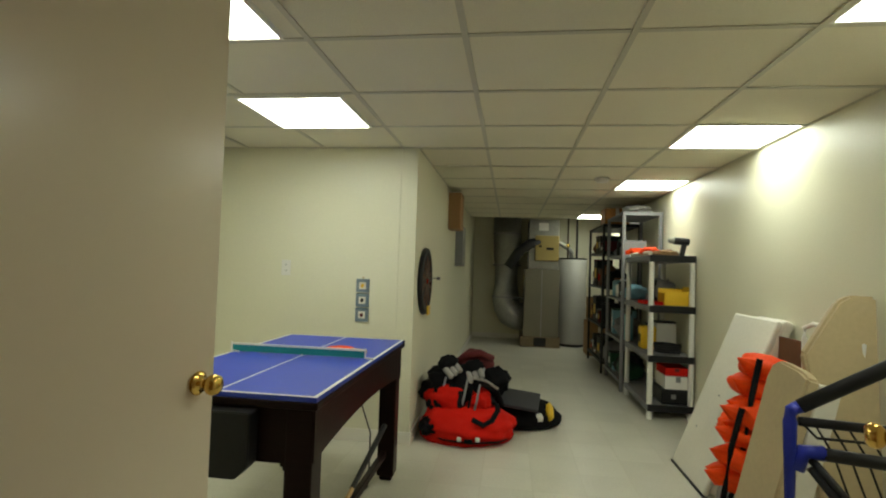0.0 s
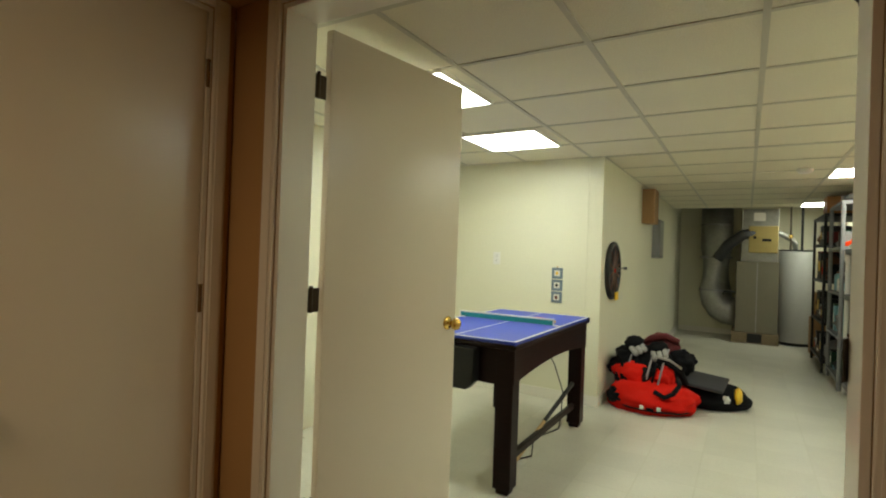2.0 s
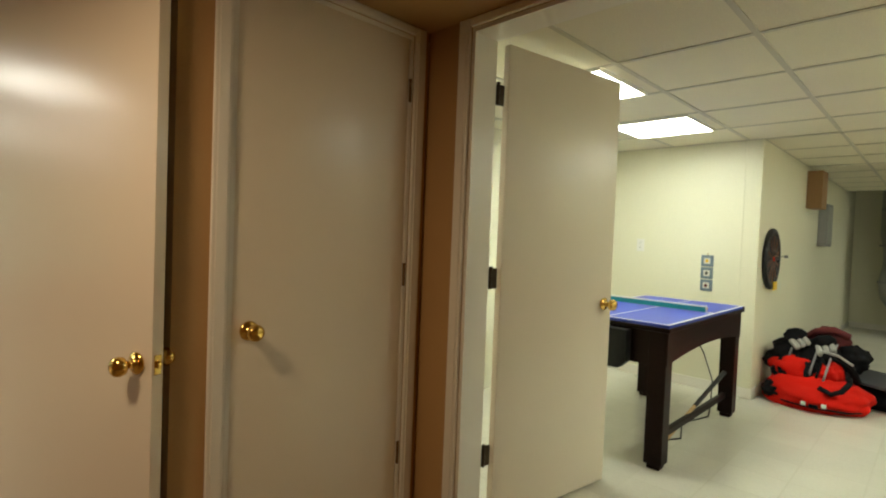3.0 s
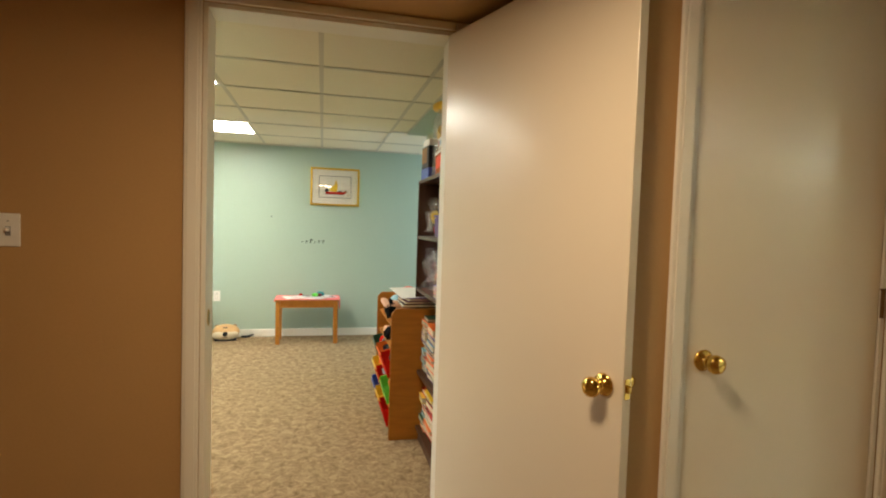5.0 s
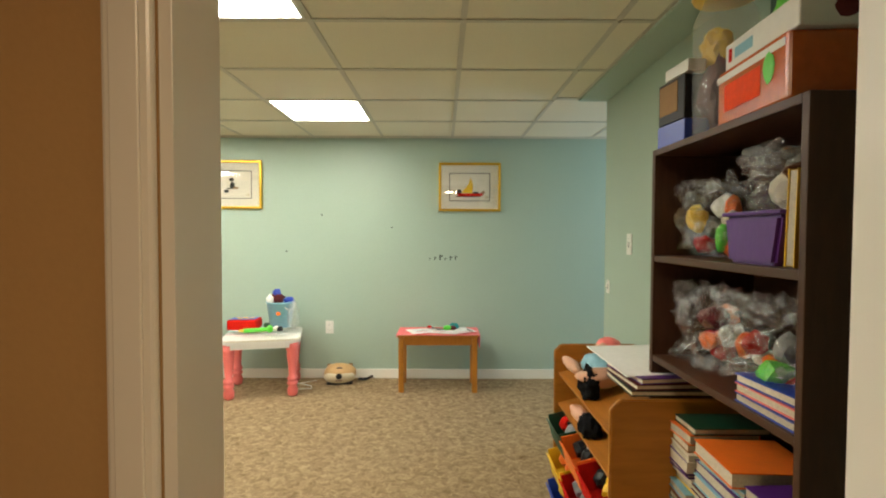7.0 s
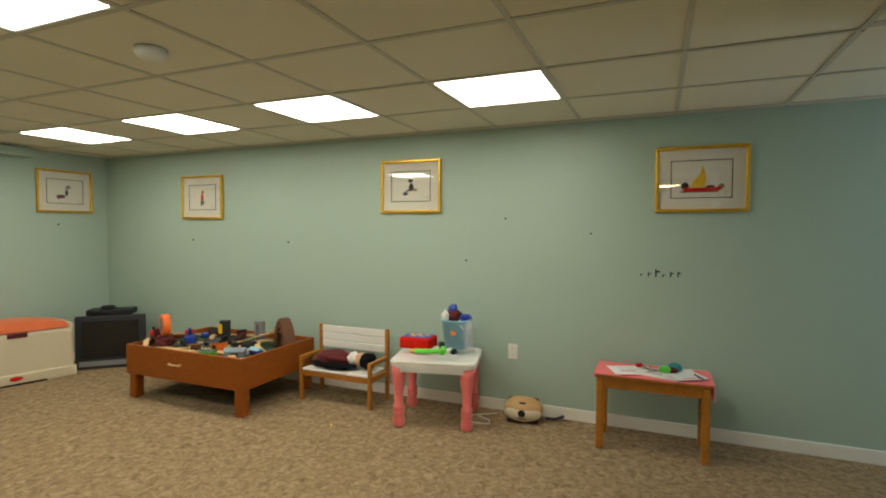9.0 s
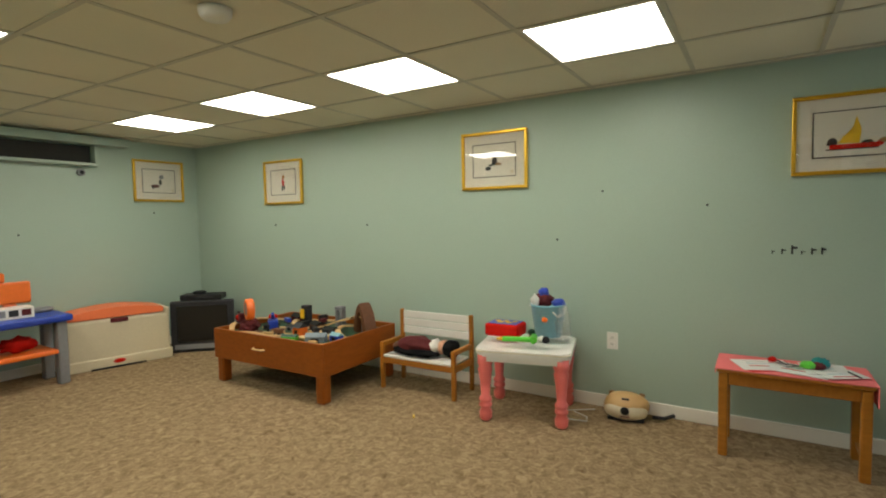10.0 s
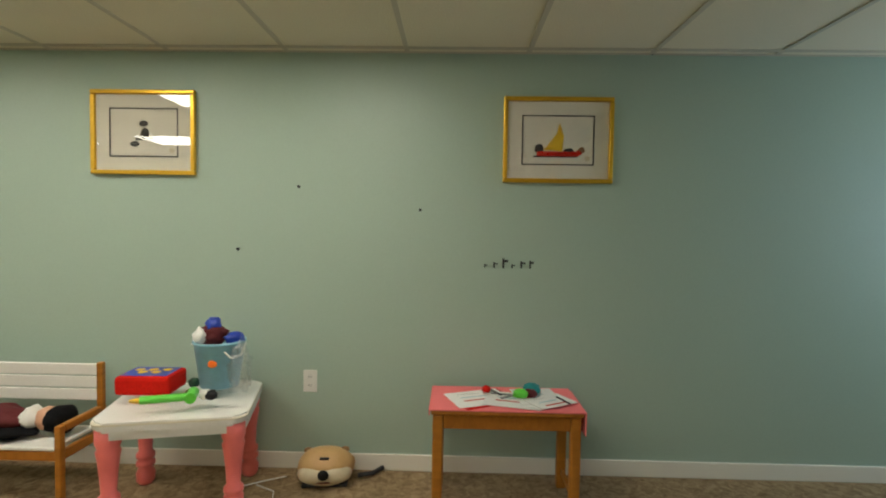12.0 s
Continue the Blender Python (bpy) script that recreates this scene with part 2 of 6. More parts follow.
def box(bm, a, b, bevel=0.003, m=None):
    """A box from corner a to corner b, with bevelled edges, moved by m."""
    a, b = Vector(a), Vector(b)
    mm = Matrix.Translation((a + b) / 2) @ Matrix.Diagonal((*[max(1e-4, abs(v)) for v in (b - a)], 1))
    made = bmesh.ops.create_cube(bm, size=1, matrix=mm)["verts"]
    if bevel:
        edges = list({e for v in made for e in v.link_edges})
        lim = min(abs(v) for v in (b - a)) * 0.45
        res = bmesh.ops.bevel(bm, geom=edges, offset=min(bevel, lim), segments=2, affect="EDGES", profile=0.5)
        made = list({v for f in res["faces"] for v in f.verts} | {v for v in made if v.is_valid})
    if m is not None:
        bmesh.ops.transform(bm, matrix=m, verts=made)
    return bm


def rod(bm, p, q, r, r2=None, seg=12):
    """A capped rod or cone from p to q."""
    p, q = Vector(p), Vector(q)
    d = q - p
    mm = Matrix.Translation((p + q) / 2) @ d.to_track_quat("Z", "Y").to_matrix().to_4x4()
    bmesh.ops.create_cone(bm, cap_ends=True, segments=seg, radius1=r, radius2=r if r2 is None else r2, depth=d.length, matrix=mm)
    return bm


def tube(bm, pts, r, seg=8):
    """A round bar along a smooth line of points."""
    pts = [Vector(p) for p in pts]
    rings = []
    for i, p in enumerate(pts):
        d = (pts[min(i + 1, len(pts) - 1)] - pts[max(i - 1, 0)]).normalized()
        q = d.to_track_quat("Z", "Y")
        rings.append([bm.verts.new(p + q @ Vector((r * math.cos(k * math.tau / seg), r * math.sin(k * math.tau / seg), 0))) for k in range(seg)])
    for u, v in zip(rings, rings[1:]):
        for k in range(seg):
            bm.faces.new((u[k], u[(k + 1) % seg], v[(k + 1) % seg], v[k]))
    bm.faces.new(rings[0][::-1]); bm.faces.new(rings[-1])
    return bm


def lathe(bm, profile, seg=20, m=None):
    """A turned shape from (radius, height) pairs."""
    rings = [[bm.verts.new((r * math.cos(k * math.tau / seg), r * math.sin(k * math.tau / seg), z)) for k in range(seg)] for r, z in profile]
    for u, v in zip(rings, rings[1:]):
        for k in range(seg):
            bm.faces.new((u[k], u[(k + 1) % seg], v[(k + 1) % seg], v[k]))
    bm.faces.new(rings[0][::-1]); bm.faces.new(rings[-1])
    if m is not None:
        bmesh.ops.transform(bm, matrix=m, verts=[v for r in rings for v in r])
    return bm


def blob(bm, c, s, rough=0.15, freq=3.0, seed=0, floor=None, sub=4):
    """A lumpy soft body round c with half sizes s, flattened where it rests."""
    made = bmesh.ops.create_icosphere(bm, subdivisions=sub, radius=1)["verts"]
    for v in made:
        k = 1 + rough * noise.noise(v.co * freq + Vector((seed * 7.3, seed * 1.7, seed))) + rough * 0.5 * noise.noise(v.co * freq * 2.7 + Vector((seed, 3, 9)))
        v.co = Vector((v.co.x * s[0] * k, v.co.y * s[1] * k, v.co.z * s[2] * k)) + Vector(c)
        if floor is not None and v.co.z < floor:
            v.co.z = floor
    return bm


def prism(bm, outline, thick, m=None, bevel=0.0):
    """A flat outline in x, z drawn out along y by thick."""
    a = [bm.verts.new((x, 0, z)) for x, z in outline]
    b = [bm.verts.new((x, thick, z)) for x, z in outline]
    n = len(outline)
    faces = [bm.faces.new(a), bm.faces.new(b[::-1])] + [bm.faces.new((a[(i + 1) % n], a[i], b[i], b[(i + 1) % n])) for i in range(n)]
    made = a + b
    if bevel:
        res = bmesh.ops.bevel(bm, geom=list({e for f in faces for e in f.edges}), offset=bevel, segments=2, affect="EDGES")
        made = list({v for f in res["faces"] for v in f.verts} | {v for v in made if v.is_valid})
    bmesh.ops.recalc_face_normals(bm, faces=bm.faces[:])
    if m is not None:
        bmesh.ops.transform(bm, matrix=m, verts=made)
    return bm


def mesh_of(name, bm, mat, smooth=False):
    me = bpy.data.meshes.new(name)
    bmesh.ops.recalc_face_normals(bm, faces=bm.faces[:])
    bm.to_mesh(me)
    bm.free()
    me.materials.append(M[mat] if isinstance(mat, str) else mat)
    if smooth:
        me.polygons.foreach_set("use_smooth", [True] * len(me.polygons))
    return me


def part(name, bm, mat, parent, label="", smooth=False):
    ob = new(name, mesh_of(name, bm, mat, smooth))
    ob.parent = parent
    return tagged(ob, label)


def thing(name, m, label, category, group="", kind=""):
    ob = new(name)
    ob.empty_display_size = 0.1
    ob.matrix_world = m
    return tagged(ob, label, category, group, kind)


def solo(name, bm, mat, m, label, category, group="", kind="", smooth=False):
    ob = new(name, mesh_of(name, bm, mat, smooth))
    ob.matrix_world = m
    return tagged(ob, label, category, group, kind)


def mixed(name, pieces, m, label, category, group=""):
    """One mesh in several colours: (bmesh, material) pairs."""
    whole = bpy.data.meshes.new(name)
    total = bmesh.new()
    for i, (bm, mat) in enumerate(pieces):
        for f in bm.faces:
            f.material_index = i
            f.smooth = True
        tmp = bpy.data.meshes.new("tmp")
        bm.to_mesh(tmp); bm.free()
        total.from_mesh(tmp)
        bpy.data.meshes.remove(tmp)
    total.to_mesh(whole); total.free()
    for _, mat in pieces:
        whole.materials.append(M[mat])
    ob = new(name, whole)
    ob.matrix_world = m
    return tagged(ob, label, category, group)


I = pose(0, 0, 0)

# ---- plan ----
CEIL = 2.146
T = 0.6096
def wall(name, a, b, mat, label):
    return solo(name, box(B(), a, b, 0), mat, I, label, "wall", kind="structure")


def wall_with_hole(name, axis, plane, thick, lo, hi, hole, top, mat, label):
    """A wall along x or y with one opening from the floor up to top."""
    bm = B()
    for u, v, z0, z1 in ((lo, hole[0], 0, CEIL), (hole[1], hi, 0, CEIL), (hole[0], hole[1], top, CEIL)):
        if axis == "x":
            box(bm, (u, plane, z0), (v, plane + thick, z1), 0)
        else:
            box(bm, (plane, u, z0), (plane + thick, v, z1), 0)
    return solo(name, bm, mat, I, label, "wall", kind="structure")

DOORTOP = 2.105
# the hall: its faces are thin skins of tan paint over the shared partitions
wall_with_hole("wall_storage_side", "x", 0.76, 0.07, -2.75, 1.90, (-0.85, 0.725), DOORTOP, "cream", "cream painted partition with a double doorway")
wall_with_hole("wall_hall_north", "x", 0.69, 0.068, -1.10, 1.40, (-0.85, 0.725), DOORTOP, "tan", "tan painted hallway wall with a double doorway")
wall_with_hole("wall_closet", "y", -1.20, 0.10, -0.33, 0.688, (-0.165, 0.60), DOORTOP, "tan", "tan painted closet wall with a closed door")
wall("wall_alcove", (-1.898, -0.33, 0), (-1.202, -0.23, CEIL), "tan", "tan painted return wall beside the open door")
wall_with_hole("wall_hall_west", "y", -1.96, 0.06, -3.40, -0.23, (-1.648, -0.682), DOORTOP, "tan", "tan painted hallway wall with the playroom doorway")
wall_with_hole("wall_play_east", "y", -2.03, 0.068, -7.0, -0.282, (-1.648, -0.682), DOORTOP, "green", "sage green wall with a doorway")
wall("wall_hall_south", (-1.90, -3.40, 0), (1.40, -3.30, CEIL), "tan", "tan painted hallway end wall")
wall("wall_hall_east", (1.40, -3.40, 0), (1.50, 0.758, CEIL), "tan", "tan painted hallway side wall")
wall("wall_play_west", (-5.95, -7.0, 0), (-5.83, 2.0, CEIL), "green", "sage green painted wall with small marks")
wall("wall_play_south", (-5.828, -7.04, 0), (-2.032, -6.92, CEIL), "green", "sage green painted wall below a duct opening")
wall("wall_play_north", (-4.50, -0.28, 0), (-1.962, -0.16, CEIL), "green", "sage green painted wall behind the bookcase")
wall("wall_storage_east", (1.78, 0.832, 0), (1.90, 10.02, 2.6), "cream", "cream semi-gloss painted long wall")
wall("wall_storage_back", (-2.75, 3.95, 0), (-0.672, 4.07, CEIL), "cream", "cream painted wall with a small sign")
wall("wall_corridor_west", (-0.67, 3.95, 0), (-0.55, 10.02, 2.6), "cream", "cream painted corridor wall")
wall("wall_storage_west", (-2.24, 0.832, 0), (-2.12, 3.948, CEIL), "cream", "cream painted side wall")
wall("wall_storage_end", (-0.548, 9.90, 0), (1.778, 10.02, 2.6), "cream", "cream painted end wall behind the furnace")

solo("floor_storage", box(B(), (-2.75, 0.76, -0.05), (1.90, 10.02, 0), 0), "vinyl", I, "cream vinyl tile floor with a soft sheen", "floor", kind="structure")
solo("floor_hall", box(B(), (-1.995, -3.40, -0.05), (1.50, 0.759, -0.001), 0), "carpet", I, "beige carpet of the hallway", "floor", kind="structure")
solo("floor_play", box(B(), (-5.95, -7.04, -0.05), (-1.996, 2.0, 0), 0), "carpet", I, "mottled beige carpet", "carpet", kind="structure")
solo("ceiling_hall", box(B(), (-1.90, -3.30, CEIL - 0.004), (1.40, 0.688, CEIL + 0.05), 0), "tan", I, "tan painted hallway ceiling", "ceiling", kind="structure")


def grid_ceiling(name, x0, x1, y0, y1, gx, gy, lights, mat_panel, label, light_label, flush=(), bare=False):
    """A dropped ceiling: tiles set 6 mm above the tee faces, lamps in the given cells."""
    xs = sorted({x0, x1} | {gx + k * T for k in range(-40, 40) if x0 + 0.05 < gx + k * T < x1 - 0.05})
    ys = sorted({y0, y1} | {gy + k * T for k in range(-40, 40) if y0 + 0.05 < gy + k * T < y1 - 0.05})
    tiles, tees = B(), B()
    rnd = random.Random(4)
    for u, v in zip(xs, xs[1:]):
        for p, q in zip(ys, ys[1:]):
            mid = ((u + v) / 2, (p + q) / 2)
            if any(abs(mid[0] - a) < T / 2 and abs(mid[1] - b) < T / 2 for a, b in lights):
                continue
            mm = Matrix.Translation((*mid, 0)) @ pose(0, 0, CEIL, rnd.uniform(-0.18, 0.18), rnd.uniform(-0.18, 0.18)) 
            box(tiles, (-(v - u) / 2 + 0.004, -(q - p) / 2 + 0.004, 0.005), ((v - u) / 2 - 0.004, (q - p) / 2 - 0.004, 0.02), 0.0, mm)
    for x in xs:
        box(tees, (x - 0.012, y0, CEIL - 0.001), (x + 0.012, y1, CEIL + 0.004), 0)
    for y in ys[1:] if bare else ys:
        for u, v in zip(xs, xs[1:]):
            box(tees, (u + 0.0125, y - 0.012, CEIL), (v - 0.0125, y + 0.012, CEIL + 0.004), 0)
    ob = solo(name, tiles, "tile", I, label, "ceiling", kind="structure")
    part("grid", tees, "tee", ob)
    solo(name + "_slab", box(B(), (x0, y0, CEIL + 0.30), (x1, y1, CEIL + 0.36), 0), "plenum", I, "dark slab above the dropped ceiling", "ceiling", kind="structure")
    for a, b, drop in [(*p, 0) for p in lights] + [(*p, 0.013) for p in flush]:
        lamp = thing("ceiling_light", pose(a, b, CEIL - drop), light_label, "ceiling light", name + " lights")
        bm = B()
        h = T / 2 - 0.013
        for p, q in (((-h, -h), (h, -h + 0.012)), ((-h, h - 0.012), (h, h)), ((-h, -h + 0.012), (-h + 0.012, h - 0.012)), ((h - 0.012, -h + 0.012), (h, h - 0.012))):
            box(bm, (*p, 0.0), (*q, 0.05), 0)
        part("frame", bm, "white", lamp)
        part("diffuser", box(B(), (-h + 0.0125, -h + 0.0125, 0.006), (h - 0.0125, h - 0.0125, 0.011), 0), mat_panel, lamp, "glowing white acrylic diffuser")


GX, GY = -0.05 - T * 2, 2.16
grid_ceiling("ceiling_storage", -2.12, 1.78, 0.83, 3.949, -0.05, GY, [(1.474, 1.856), (1.474, 3.66)], "panel_s",
             "cream fissured tiles in a metal grid", "square fluorescent panel lamp in the dropped ceiling", flush=[(-1.035, 3.075), (-1.035, 1.835)])
grid_ceiling("ceiling_corridor", -0.55, 1.78, 3.975, 8.87, -0.05, GY, [(1.474, 5.50), (1.474, 8.56)], "panel_s",
             "cream fissured tiles in a metal grid with water stains", "square fluorescent panel lamp beside the wall")
solo("ceiling_utility", box(B(), (-0.548, 8.872, 2.5), (1.778, 9.90, 2.6), 0), "joist", I, "dark open ceiling above the furnace", "ceiling", kind="structure")
PX, PY = -5.15, -1.835
grid_ceiling("ceiling_play", -5.83, -2.03, -6.92, PY + 2 * T, PX, PY,
             [(PX + T * a, PY - T / 2 - 2 * T * k) for a in (0.5, 3.5) for k in range(4)], "panel_p",
             "cream fissured tiles in a metal grid", "square fluorescent panel lamp in the dropped ceiling",
             flush=[])
grid_ceiling("ceiling_play_corner", -5.83, -4.50, PY + 2 * T + 0.0125, 1.90, PX, PY, [], "panel_p", "cream fissured tiles over the alcove", "", bare=True)
grid_ceiling("ceiling_play_edge", -4.474, -2.03, PY + 2 * T + 0.0125, -0.461, PX, PY, [], "panel_p", "cut cream tiles along the wall", "", bare=True)
solo("soffit_strip", box(B(), (-4.50, -0.459, CEIL - 0.012), (-2.032, -0.281, CEIL + 0.02), 0.004), "green", I, "sage green strip along the ceiling edge", "soffit", kind="structure")
# the alcove past the bookcase wall, with a daylight window in its end
wall("wall_alcove_east", (-4.50, -0.158, 0), (-4.38, 2.0, CEIL), "green", "sage green alcove wall")
bm = B()
for u, v, z0, z1 in ((-5.828, -5.50, 0, CEIL), (-4.80, -4.502, 0, CEIL), (-5.50, -4.80, 0, 0.9), (-5.50, -4.80, 1.9, CEIL)):
    box(bm, (u, 1.90, z0), (v, 2.0, z1), 0)
solo("wall_alcove_end", bm, "green", I, "sage green alcove wall with a window", "wall", kind="structure")
win = thing("window_1", pose(-5.15, 1.95, 0.9), "white-framed basement window", "window", kind="structure")
for a, b in (((-0.35, 0), (-0.30, 1.0)), ((0.30, 0), (0.35, 1.0)), ((-0.2995, 0), (0.2995, 0.05)), ((-0.2995, 0.95), (0.2995, 1.0))):
    part("window_frame", box(B(), (a[0], -0.03, a[1]), (b[0], 0.03, b[1]), 0.004), "trim", win)
pane = part("pane", box(B(), (-0.2995, -0.003, 0.0505), (0.2995, 0.003, 0.9495), 0), "picglass", win)
pane.visible_shadow = False
day_data = bpy.data.lights.new("window_daylight", "AREA")
day_data.shape, day_data.size, day_data.size_y, day_data.energy, day_data.color = "RECTANGLE", 0.6, 0.9, 20, (0.66, 0.80, 1.0)
day = new("window_daylight", day_data)
day.matrix_world = look((-5.15, 2.02, 1.4), (-5.15, 0.0, 1.2))
tagged(day, "daylight in the alcove window", "daylight", kind="structure")


# ---- doors and trim ----
def casing(name, m, width, height, mat="trim", w=0.06):
    """A flat moulded frame round an opening, in the plane x, z, facing -y."""
    bm = B()
    for x0, x1, z0, z1 in ((-w, 0.0, 0, min(height + w, CEIL) - 0.006), (width, width + w, 0, min(height + w, CEIL) - 0.006), (0.0005, width - 0.0005, height, min(height + w, CEIL) - 0.006)):
        box(bm, (x0, -0.016, z0), (x1, -0.001, z1), 0.005)
        box(bm, (x0 + 0.012, -0.021, z0), (x1 - 0.012, -0.0165, z1 - 0.012), 0.003)
    return solo(name, bm, mat, m, "off-white painted wooden door casing", "trim", kind="structure")


def jambs(name, m, width, height, depth, stop=True):
    bm = B()
    t = 0.018
    for x0, x1, z0, z1 in ((0.001, t, 0, height - t), (width - t, width - 0.001, 0, height - t), (0.001, width - 0.001, height - t, height - 0.001)):
        box(bm, (x0, -0.001, z0), (x1, depth, z1), 0.001)
    if stop:
        for x0, x1 in ((t, t + 0.011), (width - t - 0.011, width - t)):
            box(bm, (x0, depth * 0.35, 0), (x1, depth * 0.60, height - t), 0.002)
    return solo(name, bm, "trim", m, "off-white painted door jamb", "trim", kind="structure")


def knob(parent, x, y, z, side):
    bm = lathe(B(), [(0.001, 0), (0.031, 0.001), (0.033, 0.006), (0.026, 0.010), (0.013, 0.014), (0.011, 0.030), (0.016, 0.036), (0.026, 0.044), (0.0285, 0.055), (0.026, 0.066), (0.018, 0.072), (0.001, 0.074)], 24,
               pose(x, y, z, -90 * side if side < 0 else -90, 0, 0) if side > 0 else pose(x, y, z, 90))
    part("knob", bm, "brass", parent, "polished brass door knob", True)


def hinge(parent, x, y, z, sy, leaf=True):
    bm = rod(B(), (x, y, z - 0.045), (x, y, z + 0.045), 0.0065)
    rod(bm, (x, y, z + 0.045), (x, y, z + 0.052), 0.008)
    for u in (-0.038, 0.004) if leaf else ():
        box(bm, (x + u, y - 0.003 * sy - 0.0015, z - 0.044), (x + u + 0.033, y - 0.003 * sy + 0.0015, z + 0.044), 0.001)
    part("hinge", bm, "bronze" if leaf else "brownhinge", parent, "dark bronze butt hinge")


def door(name, m, width, label, both=True, hinge_y=0.02, knob_z=0.93, start=0.006, leaf=True):
    """A flush slab that runs from its hinge along x; knobs on both faces."""
    ob = thing(name, m, label, "door", kind="structure")
    part("slab", box(B(), (start, -0.0175, 0.012), (width, 0.0175, 2.088), 0.002), "door", ob)
    for z in (1.87, 1.09, 0.32):
        hinge(ob, -0.003, hinge_y, z, 1 if hinge_y > 0 else -1, leaf)
    for s in ((1, -1) if both else (1,)):
        knob(ob, width - 0.062, 0.0175 * s, knob_z, s)
    part("latch", box(B(), (width, -0.011, knob_z - 0.028), (width + 0.002, 0.011, knob_z + 0.028), 0.0005), "brass", ob)
    part("latch_bolt", box(B(), (width + 0.002, -0.006, knob_z - 0.010), (width + 0.011, 0.006, knob_z + 0.010), 0.002), "brass", ob)
    return ob


def heading(dx, dy):
    return math.degrees(math.atan2(dy, dx))


door("door_storage_left", pose(-0.831, 0.849, 0, 0, 0, heading(0.118, 0.77)), 0.83, "off-white flush door standing open into the storage room", hinge_y=0.0, knob_z=0.945, start=0.04)
door("door_storage_right", pose(0.715, 0.845, 0, 0, 0, heading(0.335, 0.765)), 0.80, "off-white flush double-door leaf standing open", hinge_y=0.0, knob_z=0.945, start=0.04)
door("door_closet", pose(-1.122, 0.585, 0, 0, 0, -90), 0.735, "closed off-white flush closet door with brass knob", hinge_y=0.021, knob_z=0.925, both=False, leaf=False)
PLAYDOOR = (-1.912, -0.696, -1.102, -0.406)
door("door_play", pose(PLAYDOOR[0], PLAYDOOR[1], 0, 0, 0, heading(PLAYDOOR[2] - PLAYDOOR[0], PLAYDOOR[3] - PLAYDOOR[1])), 0.93, "off-white semi-gloss door standing open into the hallway", hinge_y=0.02, knob_z=0.87)
casing("trim_storage_hall", pose(-0.85, 0.69, 0), 1.575, DOORTOP)
casing("trim_storage_inside", pose(0.725, 0.83, 0, 0, 0, 180), 1.575, DOORTOP)
jambs("jamb_storage", pose(-0.85, 0.69, 0), 1.575, DOORTOP, 0.141, False)
casing("trim_closet", pose(-1.10, -0.165, 0, 0, 0, 90), 0.765, DOORTOP)
jambs("jamb_closet", pose(-1.10, -0.165, 0, 0, 0, 90), 0.765, DOORTOP, 0.10, False)
casing("trim_play_hall", pose(-1.90, -1.648, 0, 0, 0, 90), 0.966, DOORTOP)
casing("trim_play_room", pose(-2.03, -0.682, 0, 0, 0, -90), 0.966, DOORTOP)
jambs("jamb_play", pose(-1.90, -1.648, 0, 0, 0, 90), 0.966, DOORTOP, 0.131, False)
strike = lathe(B(), [(0.001, 0), (0.022, 0.0), (0.022, 0.002), (0.014, 0.0025), (0.001, 0.0025)], 20, Matrix.Diagonal((0.85, 1.5, 1, 1)))
solo("strike_plate", strike, "brass", pose(-1.955, -1.6295, 0.915, -90), "oval brass strike plate on the door jamb", "strike plate")


def baseboard(name, a, b, height=0.085, face="y", mat="trim"):
    bm = box(B(), a, (b[0], b[1], height), 0.004)
    return solo(name, bm, mat, I, "white painted wooden baseboard", "baseboard", kind="structure")


baseboard("baseboard_play_west", (-5.829, -6.905, 0), (-5.815, 1.89, 0))
baseboard("baseboard_play_south", (-5.813, -6.919, 0), (-2.05, -6.905, 0))
baseboard("baseboard_play_north", (-4.49, -0.295, 0), (-2.05, -0.281, 0))
baseboard("baseboard_storage_back", (-2.11, 3.936, 0), (-0.536, 3.949, 0), 0.09)
baseboard("baseboard_corridor", (-0.549, 3.951, 0), (-0.536, 9.88, 0), 0.09)
baseboard("baseboard_storage_east", (1.766, 0.90, 0), (1.779, 9.88, 0), 0.09)
baseboard("baseboard_storage_end", (-0.53, 9.886, 0), (1.76, 9.899, 0), 0.09)
baseboard("baseboard_hall_west", (-1.899, -3.29, 0), (-1.886, -1.73, 0), 0.09)


